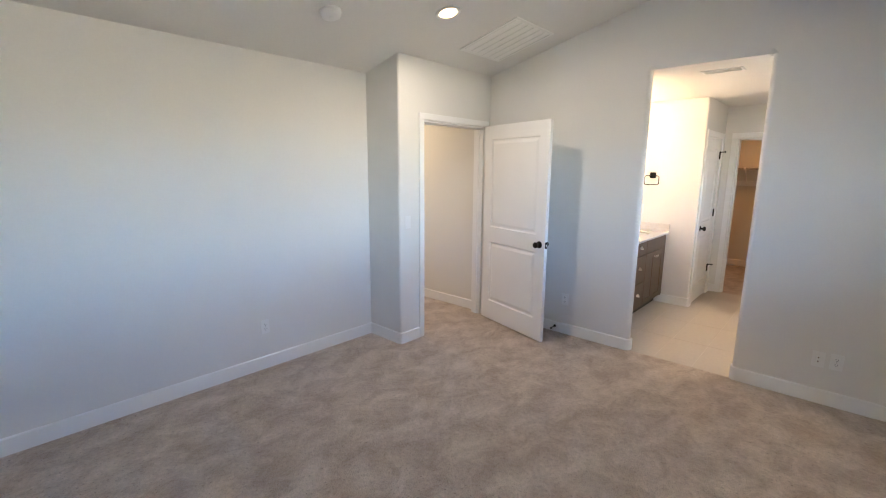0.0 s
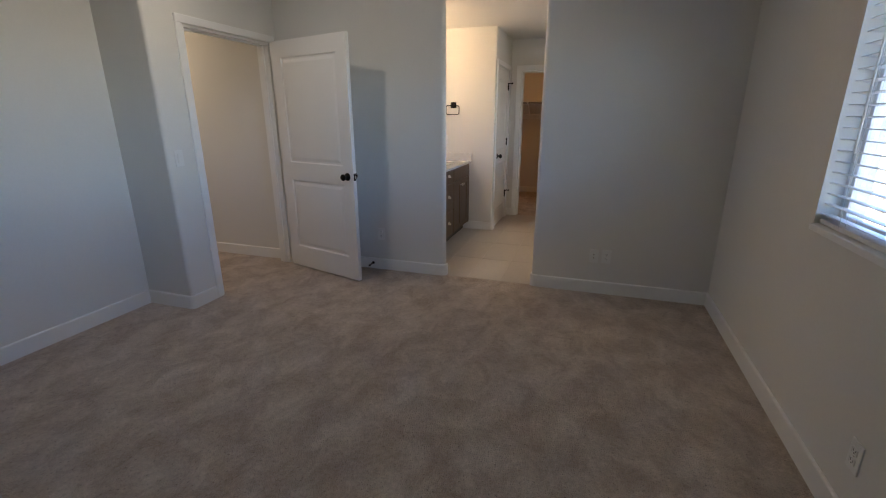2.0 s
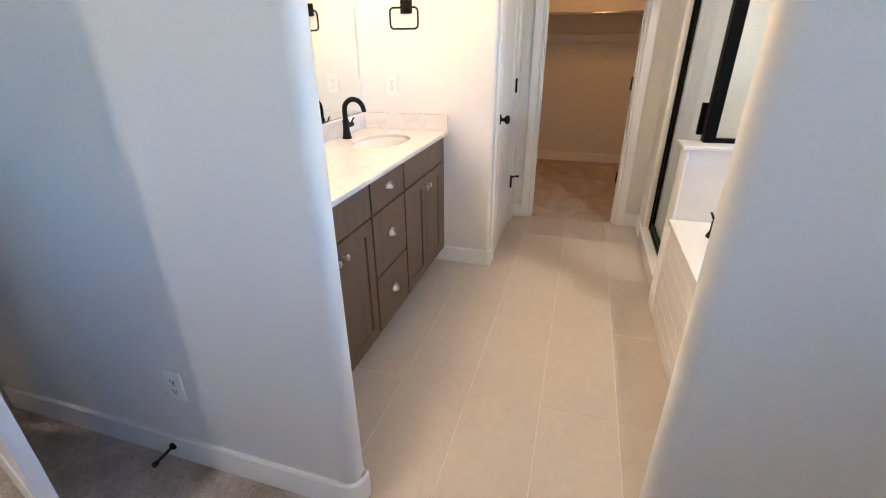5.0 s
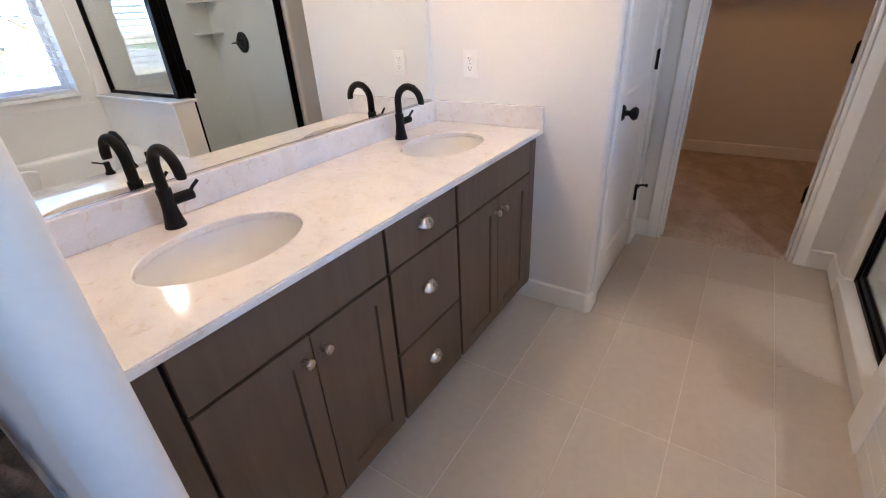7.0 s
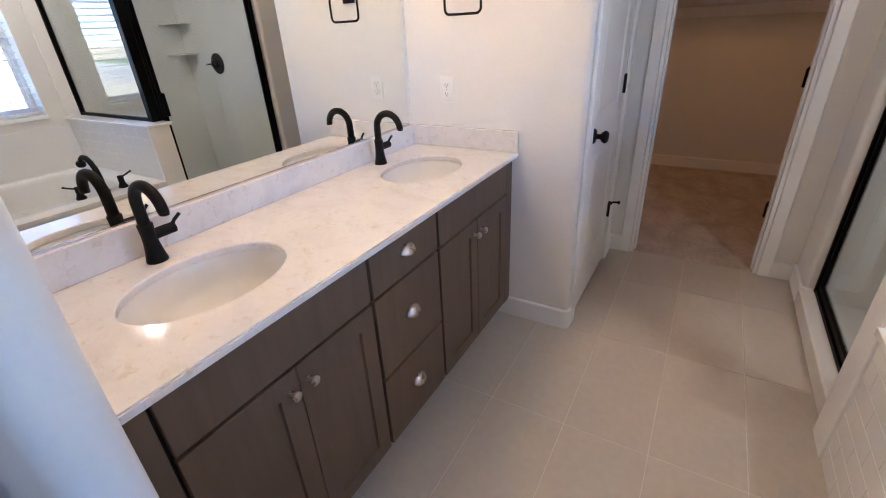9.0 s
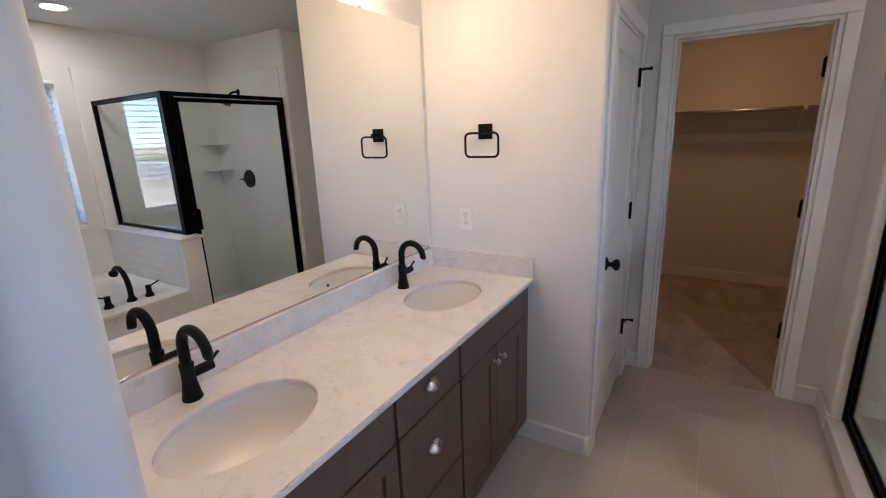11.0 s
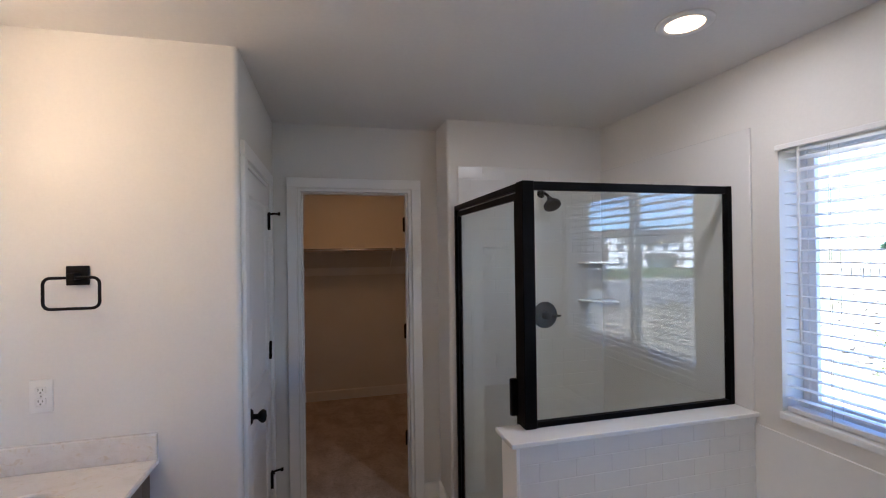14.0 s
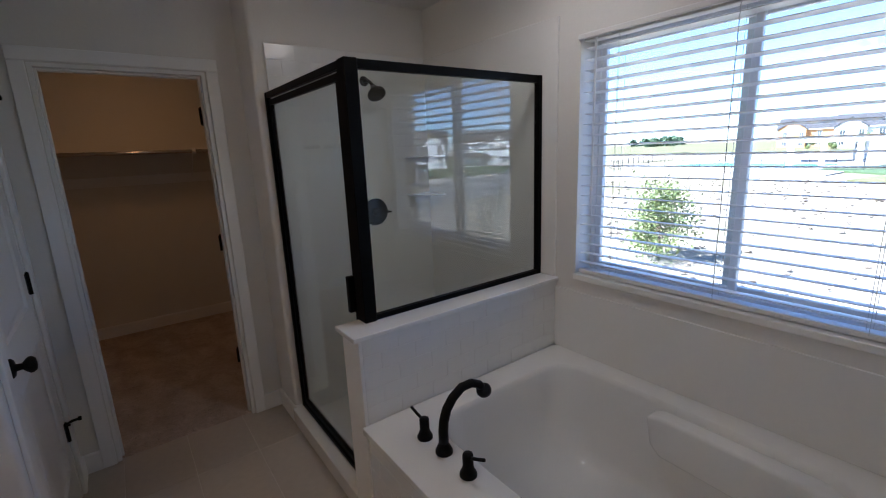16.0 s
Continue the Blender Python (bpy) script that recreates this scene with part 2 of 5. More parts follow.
STEEL = surface("bright_steel", (0.66, 0.65, 0.64), 0.2, metal=1.0, coarse=12, fine=300, vary=0.05)
PLASTIC = surface("white_plastic", (0.80, 0.80, 0.78), 0.35, coarse=9, fine=250, vary=0.02, bump=0.02)
# near-black colour in place of the shade inside slots, holes and gaps
SLOT_SHADE = surface("slot_shade", (0.02, 0.02, 0.02), 0.8)
SLAT = surface("blind_vinyl", (0.80, 0.80, 0.80), 0.38, coarse=5, fine=200, vary=0.02, bump=0.02)
CORD = surface("blind_cord", (0.62, 0.62, 0.60), 0.8, fine=500)
VINYL = surface("window_vinyl", (0.78, 0.78, 0.78), 0.35, coarse=5, fine=200, vary=0.02)
MIRROR = nodes_of("silvered_mirror")[0]
MIRROR.node_tree.nodes["Principled BSDF"].inputs["Base Color"].default_value = (0.86, 0.885, 0.865, 1)
MIRROR.node_tree.nodes["Principled BSDF"].inputs["Metallic"].default_value = 1.0
MIRROR.node_tree.nodes["Principled BSDF"].inputs["Roughness"].default_value = 0.0
PANE = glass_material("window_glass", (0.97, 0.99, 0.98))
SHOWER_GLASS = glass_material("shower_glass", (0.95, 0.975, 0.965), facing=0.056)
SEEDED = glass_material("seeded_glass", (0.98, 0.98, 0.97))
sn = SEEDED.node_tree
sv = add(sn, "ShaderNodeTexVoronoi", Scale=160.0)
sb = add(sn, "ShaderNodeBump", Strength=0.3, Distance=0.001)
sn.links.new(sv.outputs["Distance"], sb.inputs["Height"])
sn.links.new(sb.outputs["Normal"], sn.nodes["Glossy BSDF"].inputs["Normal"])
BULB = glow_material("bulb_glow", (1.0, 0.65, 0.34), 3.5)
CANGLOW = glow_material("downlight_lens", (1.0, 0.62, 0.30), 0.6)

# ---- mesh helpers ----


def part(name, bm, material, parent=None, label="", smooth=False):
    """Links a bmesh as one mesh object, under a thing or a part if one is given."""
    me = bpy.data.meshes.new(name)
    bmesh.ops.recalc_face_normals(bm, faces=bm.faces)
    bm.to_mesh(me)
    bm.free()
    me.materials.append(material)
    if smooth:
        me.shade_smooth()
    ob = new(name, me)
    if parent is not None:
        ob.parent = parent
    if label:
        tagged(ob, label)
    return ob


def thing(name, label, category, m=None, group="", kind=""):
    """An Empty at the base of a thing, which its parts hang under."""
    ob = new(name)
    ob.empty_display_size = 0.1
    if m is not None:
        ob.matrix_world = m
    return tagged(ob, label, category, group, kind)


def sharp_smooth(ob, angle=35):
    """Smooth shading that keeps edges sharper than the angle."""
    me = ob.data
    b = bmesh.new()
    b.from_mesh(me)
    for f in b.faces:
        f.smooth = True
    for e in b.edges:
        e.smooth = len(e.link_faces) == 2 and e.calc_face_angle(0) < radians(angle)
    b.to_mesh(me)
    b.free()
    return ob


def box(x0, x1, y0, y1, z0, z1, bevel=0.0, seg=1, bm=None):
    """A box between two corners, with softened edges if asked for."""
    own = bmesh.new()
    vs = [own.verts.new((x, y, z)) for x in (x0, x1) for y in (y0, y1) for z in (z0, z1)]
    for f in ((0, 1, 3, 2), (4, 6, 7, 5), (0, 4, 5, 1), (2, 3, 7, 6), (0, 2, 6, 4), (1, 5, 7, 3)):
        own.faces.new([vs[i] for i in f])
    if bevel:
        bmesh.ops.bevel(own, geom=own.edges[:], offset=bevel, segments=seg, affect="EDGES", profile=0.5)
    if bm is None:
        return own
    return merge(bm, own)


def merge(bm, other):
    """Adds another bmesh to bm and frees it."""
    me = bpy.data.meshes.new("joined")
    other.to_mesh(me)
    other.free()
    bm.from_mesh(me)
    bpy.data.meshes.remove(me)
    return bm


def moved(bm, m):
    bmesh.ops.transform(bm, matrix=m, verts=bm.verts)
    return bm


def lathe(profile, seg=24, m=None, sx=1.0, sy=1.0):
    """A profile of (radius, height) turned round the z axis."""
    bm = bmesh.new()
    rings = []
    for r, z in profile:
        if r < 1e-6:
            rings.append([bm.verts.new((0, 0, z))])
        else:
            rings.append([bm.verts.new((r * sx * math.cos(2 * math.pi * i / seg), r * sy * math.sin(2 * math.pi * i / seg), z)) for i in range(seg)])
    for a, b in zip(rings, rings[1:]):
        for i in range(seg):
            j = (i + 1) % seg
            if len(a) == 1 and len(b) > 1:
                bm.faces.new((a[0], b[i], b[j]))
            elif len(b) == 1 and len(a) > 1:
                bm.faces.new((a[i], a[j], b[0]))
            elif len(a) > 1:
                bm.faces.new((a[i], a[j], b[j], b[i]))
    return moved(bm, m) if m is not None else bm


def tube(path, radius, seg=12, closed=False):
    """A round bar along a path of points; radius is a number or a function of the share of the way."""
    bm = bmesh.new()
    pts = [Vector(p) for p in path]
    n = len(pts)
    rings, up = [], None
    for i, p in enumerate(pts):
        a, b = (pts[(i - 1) % n], pts[(i + 1) % n]) if closed else (pts[max(i - 1, 0)], pts[min(i + 1, n - 1)])
        t = (b - a).normalized()
        if up is None:
            up = t.orthogonal().normalized()
        up = (up - t * up.dot(t)).normalized()
        side = t.cross(up)
        r = radius(i / max(n - 1, 1)) if callable(radius) else radius
        rings.append([bm.verts.new(p + (up * math.cos(2 * math.pi * k / seg) + side * math.sin(2 * math.pi * k / seg)) * r) for k in range(seg)])
    for a, b in zip(rings, rings[1:] + ([rings[0]] if closed else [])):
        for k in range(seg):
            j = (k + 1) % seg
            bm.faces.new((a[k], a[j], b[j], b[k]))
    if not closed:
        bm.faces.new(rings[0][::-1])
        bm.faces.new(rings[-1])
    return bm


def prism(outline, axis, a, b):
    """A flat outline of (u, v) pushed along an axis from a to b."""
    bm = bmesh.new()

    def at(u, v, w):
        return {"x": (w, u, v), "y": (u, w, v), "z": (u, v, w)}[axis]
    lo, hi = [bm.verts.new(at(u, v, a)) for u, v in outline], [bm.verts.new(at(u, v, b)) for u, v in outline]
    n = len(outline)
    bm.faces.new(lo[::-1])
    bm.faces.new(hi)
    for i in range(n):
        j = (i + 1) % n
        bm.faces.new((lo[i], lo[j], hi[j], hi[i]))
    return bm


def wall(name, axis, a, b, us, zs, holes=(), round_at=(), round_side=None, top=None, material=None, label="painted drywall wall in a light warm grey", bull=0.02):
    """A wall between axis = a and b. us, zs: where its cells break; holes: (u0, u1, z0, z1) left open. round_at: the u of upright edges that are rounded. top(u): the height of its upper edge."""
    bm = bmesh.new()
    us, zs = sorted(us), sorted(zs)
    store = {}

    def v(i, j, k):
        if (i, j, k) not in store:
            z = top(us[i]) if top and j == len(zs) - 1 else zs[j]
            w = (a, b)[k]
            store[i, j, k] = bm.verts.new((w, us[i], z) if axis == "x" else (us[i], w, z))
        return store[i, j, k]

    def solid(i, j):
        if not (0 <= i < len(us) - 1 and 0 <= j < len(zs) - 1):
            return False
        cu, cz = (us[i] + us[i + 1]) / 2, (zs[j] + zs[j + 1]) / 2
        return not any(h[0] < cu < h[1] and h[2] < cz < h[3] for h in holes)
    for i in range(len(us) - 1):
        for j in range(len(zs) - 1):
            if not solid(i, j):
                continue
            bm.faces.new((v(i, j, 0), v(i + 1, j, 0), v(i + 1, j + 1, 0), v(i, j + 1, 0)))
            bm.faces.new((v(i, j, 1), v(i, j + 1, 1), v(i + 1, j + 1, 1), v(i + 1, j, 1)))
            for di, dj, p, q in ((-1, 0, (i, j), (i, j + 1)), (1, 0, (i + 1, j), (i + 1, j + 1)), (0, -1, (i, j), (i + 1, j)), (0, 1, (i, j + 1), (i + 1, j + 1))):
                if not solid(i + di, j + dj):
                    bm.faces.new((v(*p, 0), v(*q, 0), v(*q, 1), v(*p, 1)))
    bmesh.ops.recalc_face_normals(bm, faces=bm.faces)
    if round_at:
        k = 1 if axis == "x" else 0
        edges = [e for e in bm.edges if abs(e.verts[0].co.z - e.verts[1].co.z) > 0.02 and any(abs(e.verts[0].co[k] - u) < 1e-4 for u in round_at)
                 and abs(e.verts[0].co[k] - e.verts[1].co[k]) < 1e-5 and (round_side is None or abs(e.verts[0].co[1 - k] - round_side) < 1e-4) and len(e.link_faces) == 2 and e.calc_face_angle(0) > 1]
        bmesh.ops.bevel(bm, geom=edges, offset=bull, segments=6, affect="EDGES", profile=0.5)
    ob = part(name, bm, material or PAINT)
    sharp_smooth(ob, 30)
    return tagged(ob, label, "wall", kind="structure")


def structure(name, bm, material, label, category):
    return tagged(part(name, bm, material), label, category, kind="structure")

# ---- the shell of the rooms ----
EAVE, RIDGE, RIDGE_X = 2.457, 2.978, -1.09
BX0, BX1, BY0, BY1 = -3.205, 0.996, -1.6, 4.03      # bedroom
WX = -2.77                                          # wall of the bedroom door
OP0, OP1, OPZ = -1.160, -0.364, 2.414                # opening to the bathroom
MX, EX = -1.958, 0.965                              # bathroom: mirror wall, outer wall
CZ = 2.415                                          # bathroom ceiling
LY, LX, CY, AX, AY = 5.850, -1.112, 6.86, -0.09, 6.59


def vault(x):
    return RIDGE - abs(x - RIDGE_X) * (RIDGE - EAVE) / (RIDGE_X - BX0)


structure("floor_bedroom", box(BX0 - 0.1, BX1 + 0.05, BY0 - 0.1, 4.045, -0.03, 0.0), CARPET, "beige-grey cut pile carpet with vacuum strokes", "carpet")
structure("floor_hall", box(-7.0, BX0 - 0.1, 2.8, 4.1, -0.03, 0.0), CARPET, "beige-grey cut pile carpet of the hall", "carpet")
structure("floor_closet", box(-2.1, 1.0, 6.885, 9.2, -0.03, 0.0), CARPET, "beige-grey cut pile carpet in the closet", "carpet")
structure("subfloor", box(-7.1, 1.15, BY0 - 0.2, 9.3, -0.30, -0.03), GROUT, "plain deck below the floors", "floor")

wall("wall_west", "x", BX0 - 0.12, BX0, (BY0 - 0.1, 2.725), (0, 2.6))
wall("wall_jut", "y", 2.725, 2.86, (-7.0, BX0 - 0.12, BX0, WX), (0, 2.45), top=lambda u: vault(max(u, BX0)) + 0.05, round_at=(WX,), round_side=2.725)
wall("wall_bedroom_door", "x", WX - 0.12, WX, (2.86, 3.02, 3.93, 4.03), (0, 2.045, 2.62), holes=((3.02, 3.93, -1, 2.045),))
wall("wall_hall", "y", 4.0, 4.12, (-7.0, WX - 0.12), (0, 2.45))
wall("wall_hall_end", "x", -7.12, -7.0, (2.7, 4.2), (0, 2.45))
wall("wall_bathroom_opening", "y", 4.03, 4.108, (WX - 0.12, RIDGE_X, OP0, OP1, BX1), (0, OPZ, 2.6), holes=((OP0, OP1, -1, OPZ),), round_at=(OP0, OP1), top=lambda u: vault(u) + 0.05, bull=0.034)
BW = (0.0, 2.675, 0.965, 2.055)      # bedroom window: y0, y1, z0, z1
TW = (4.19, 5.40, 0.960, 2.018)       # bathroom window
wall("wall_east_bedroom", "x", BX1, 1.17, (BY0 - 0.1, BW[0], BW[1], 4.09), (0, BW[2], BW[3], 2.6), holes=(BW,))
wall("wall_east_bathroom", "x", EX, 1.17, (4.12, TW[0], TW[1], 9.2), (0, TW[2], TW[3], 2.6), holes=(TW,))
structure("wall_east_joint", box(BX1, 1.17, 4.09, 4.12, 0, 2.6), PAINT, "painted drywall wall end", "wall")
wall("wall_south", "y", BY0 - 0.12, BY0, (BX0 - 0.12, RIDGE_X, BX1 + 0.1), (0, 2.5), top=lambda u: vault(u) + 0.05)
wall("wall_mirror", "x", MX - 0.12, MX, (4.105, LY + 0.1), (0, 2.5), label="painted drywall wall behind the vanity mirror")
wall("wall_vanity_end", "y", LY, LY + 0.10, (MX, LX), (0, 2.5), round_at=(LX,), round_side=LY)
LD = (5.955, 6.675, 2.005)           # linen door: y0, y1, top
wall("wall_linen_door", "x", LX - 0.10, LX, (LY + 0.10, LD[0], LD[1], CY), (0, LD[2], 2.5), holes=((LD[0], LD[1], -1, LD[2]),))
wall("wall_linen_back", "x", MX - 0.12, MX, (LY + 0.10, 7.0), (0, 2.5))
CD = (-0.969, -0.267, 2.018)         # closet door: x0, x1, top
wall("wall_closet", "y", CY, CY + 0.11, (-2.1, CD[0], CD[1], AX), (0, CD[2], 2.5), holes=((CD[0], CD[1], -1, CD[2]),))
wall("wall_shower_end", "y", AY, CY + 0.11, (AX, EX), (0, 2.5), round_at=(AX,), round_side=AY)
wall("wall_closet_back", "y", 9.03, 9.13, (-2.1, 1.0), (0, 2.5), label="painted drywall wall at the back of the closet")
wall("wall_closet_west", "x", -2.12, -2.0, (CY + 0.11, 9.1), (0, 2.5))

bm = bmesh.new()
for xa, xb in ((BX0 - 0.2, RIDGE_X), (RIDGE_X, BX1 + 0.2)):
    merge(bm, prism([(xa, vault(xa)), (xb, vault(xb)), (xb, vault(xb) + 0.12), (xa, vault(xa) + 0.12)], "y", BY0 - 0.2, 4.11))
structure("ceiling_bedroom", bm, CEIL, "vaulted drywall ceiling painted light grey", "ceiling")
structure("ceiling_bathroom", box(MX - 0.1, EX + 0.1, 4.1085, 9.2, CZ, CZ + 0.1), CEIL, "flat drywall ceiling painted light grey", "ceiling")
structure("ceiling_hall", box(-7.1, WX - 0.10, 2.75, 4.13, 2.44, 2.54), CEIL, "flat drywall ceiling of the hall", "ceiling")
# unseen cover, added to keep sun and sky off the ceilings
structure("roof", prism([(BX0 - 0.8, 2.62), (RIDGE_X, 3.4), (BX1 + 0.6, 2.66), (BX1 + 0.6, 2.78), (RIDGE_X, 3.55), (BX0 - 0.8, 2.75)], "y", BY0 - 0.6, 9.8), TOEKICK, "unseen plain dark roof added to close the rooms from above", "roof")

# ---- baseboards and casings ----
BH, BT = 0.105, 0.014


def baseboard(x0, y0, x1, y1, nx, ny, h=BH):
    """A board along a wall from (x0, y0) to (x1, y1) that faces (nx, ny), with an eased top edge."""
    length = math.hypot(x1 - x0, y1 - y0)
    bm = prism([(0, 0), (BT, 0), (BT, h - 0.006), (BT - 0.005, h), (0, h)], "y", 0, length)
    ob = part("baseboard", bm, TRIM)
    d = Vector(((x1 - x0) / length, (y1 - y0) / length, 0))
    n = Vector((nx, ny, 0))
    ob.matrix_world = Matrix(((n.x, d.x, 0, x0), (n.y, d.y, 0, y0), (0, 0, 1, 0), (0, 0, 0, 1)))
    return tagged(ob, "white painted baseboard along the wall", "baseboard", kind="structure")


def rounded_base(x, y, sx, sy, bull=0.02):
    """The rounded piece of baseboard on a bullnose corner; sx, sy point out of the wall."""
    bm = lathe([(0.0, 0.0), (bull + 0.013, 0.0), (bull + 0.013, BH - 0.006), (bull + 0.008, BH), (0.0, BH)], 32)
    ob = part("baseboard", bm, TRIM)
    sharp_smooth(ob)
    ob.matrix_world = pose(x - sx * bull, y - sy * bull, 0)
    tagged(ob, "rounded white baseboard piece on a drywall corner", "baseboard", kind="structure")


baseboard(BX0, BY0, BX0, 2.725, 1, 0)
baseboard(BX0 + BT, 2.725, WX - 0.02, 2.725, 0, -1)
rounded_base(WX, 2.725, 1, -1)
baseboard(WX, 2.745, WX, 2.958, 1, 0)
baseboard(-2.755, BY1, OP0 - 0.034, BY1, 0, -1)
rounded_base(OP0, BY1, 1, -1, 0.034)
baseboard(OP0, BY1 + 0.034, OP0, 4.095, 1, 0)
rounded_base(OP1, BY1, -1, -1, 0.034)
baseboard(OP1, BY1 + 0.034, OP1, 4.095, -1, 0)
baseboard(OP1 + 0.034, BY1, BX1 - BT, BY1, 0, -1)
baseboard(BX1, BY0, BX1, BY1, -1, 0)
baseboard(BX0, BY0, BX1, BY0, 0, 1)
baseboard(-7.0, 4.0, WX - 0.12, 4.0, 0, -1)
baseboard(-1.49, LY, LX - 0.02, LY, 0, -1)
rounded_base(LX, LY, 1, -1)
baseboard(LX, LY + 0.02, LX, LD[0] - 0.065, 1, 0)
baseboard(LX, LD[1] + 0.066, LX, CY - 0.001, 1, 0)
baseboard(LX + BT, CY, CD[0] - 0.065, CY, 0, -1)
baseboard(CD[1] + 0.065, CY, AX - BT, CY, 0, -1)
baseboard(AX, AY + 0.02, AX, CY, -1, 0)
rounded_base(AX, AY, -1, -1)
baseboard(-2.0, 9.03, 1.0, 9.03, 0, -1)


def casing(name, axis, face, out, u0, u1, top, width, deep, label):
    """Door trim: jamb lining, stop and flat casing. axis: the wall's normal; face: its plane; out: the side it faces; deep: how thick the wall is."""
    ob = thing(name, label, "door frame", kind="structure")

    def put(n, ua, ub, za, zb, wa, wb, bev=0.003):
        lo, hi = sorted((face + out * wa, face + out * wb))
        bm = box(lo, hi, ua, ub, za, zb, bev) if axis == "x" else box(ua, ub, lo, hi, za, zb, bev)
        part(n, bm, TRIM, ob)
    for w0, w1 in ((0.0, 0.016), (-deep - 0.016, -deep)):
        put("side_casing", u0 - width, u0 - 0.004, 0, top + 0.004, w0, w1)
        put("side_casing", u1 + 0.004, u1 + width, 0, top + 0.004, w0, w1)
        put("head_casing", u0 - width, u1 + width, top + 0.004, top + width, w0 - 0.001, w1 + 0.001)
    put("jamb", u0 - 0.002, u0 + 0.016, 0, top, 0.0, -deep, 0.001)
    put("jamb", u1 - 0.016, u1 + 0.002, 0, top, 0.0, -deep, 0.001)
    put("head_jamb", u0 + 0.016, u1 - 0.016, top - 0.016, top + 0.002, 0.0, -deep, 0.001)
    put("stop", u0 + 0.016, u0 + 0.027, 0, top - 0.016, -0.045, -0.08, 0.002)
    put("stop", u1 - 0.027, u1 - 0.016, 0, top - 0.016, -0.045, -0.08, 0.002)
    put("head_stop", u0 + 0.027, u1 - 0.027, top - 0.027, top - 0.016, -0.045, -0.08, 0.002)
    return ob


casing("trim_bedroom_door", "x", WX, 1, 3.02, 3.93, 2.045, 0.06, 0.12, "white painted casing round the bedroom door")
casing("trim_linen_door", "x", LX, 1, LD[0], LD[1], LD[2], 0.065, 0.10, "white painted casing round the linen closet door")
casing("trim_closet_door", "y", CY, -1, CD[0], CD[1], CD[2], 0.064, 0.11, "white painted casing round the walk-in closet opening")

# ---- doors ----


def panelled(w, h, t, panels, raised=True):
    """A slab w by h (x, z), t thick in y, centred on y, with moulded panels (x0, x1, z0, z1) on both faces."""
    bm = bmesh.new()
    xs = sorted({0.0, w, *[p[0] for p in panels], *[p[1] for p in panels]})
    zs = sorted({0.0, h, *[p[2] for p in panels], *[p[3] for p in panels]})
    rings = ((0.0, 0.0), (0.009, 0.009), (0.022, 0.009), (0.046, 0.0025)) if raised else ((0.0, 0.0), (0.003, 0.008))
    for s in (-1, 1):
        y = s * t / 2
        for xa, xb in zip(xs, xs[1:]):
            for za, zb in zip(zs, zs[1:]):
                hit = [p for p in panels if p[0] <= xa and xb <= p[1] and p[2] <= za and zb <= p[3]]
                if not hit:
                    bm.faces.new([bm.verts.new(c) for c in ((xa, y, za), (xb, y, za), (xb, y, zb), (xa, y, zb))])
        for xa, xb, za, zb in panels:
            loops = []
            for inset, depth in rings:
                loops.append([bm.verts.new((x, y - s * depth, z)) for x, z in ((xa + inset, za + inset), (xb - inset, za + inset), (xb - inset, zb - inset), (xa + inset, zb - inset))])
            for a, b in zip(loops, loops[1:]):
                for i in range(4):
                    bm.faces.new((a[i], a[(i + 1) % 4], b[(i + 1) % 4], b[i]))
            bm.faces.new(loops[-1])
    for c in (((0, -1), (0, 1)), ((w, -1), (w, 1))):
        x = c[0][0]
        for za, zb in zip(zs, zs[1:]):
            bm.faces.new([bm.verts.new((x, s * t / 2, z)) for s, z in ((-1, za), (1, za), (1, zb), (-1, zb))])
    for z in (0, h):
        for xa, xb in zip(xs, xs[1:]):
            bm.faces.new([bm.verts.new((x, s * t / 2, z)) for x, s in ((xa, -1), (xb, -1), (xb, 1), (xa, 1))])
    bmesh.ops.remove_doubles(bm, verts=bm.verts, dist=1e-5)
    bmesh.ops.recalc_face_normals(bm, faces=bm.faces)
    edges = [e for e in bm.edges if len(e.link_faces) == 2 and e.calc_face_angle(0) > 1.4 and all(abs(abs(v.co.y) - t / 2) < 1e-5 for v in e.verts)]
    bmesh.ops.bevel(bm, geom=edges, offset=0.0015, segments=1, affect="EDGES")
    return bm


def knob(parent, x, z, t):
    """Black door knobs on both faces of a leaf at (x, z), and the latch plate."""
    for s in (-1, 1):
        turn = pose(x, s * t / 2, z, -90 * s, 0, 0)
        part("door_handle", lathe([(0.0, 0.0), (0.033, 0.0), (0.033, 0.005), (0.027, 0.011), (0.012, 0.014), (0.011, 0.030), (0.020, 0.038), (0.0275, 0.048), (0.0275, 0.055), (0.021, 0.064), (0.0, 0.068)], 28, turn), BLACK, parent, "matte black round door knob", True)


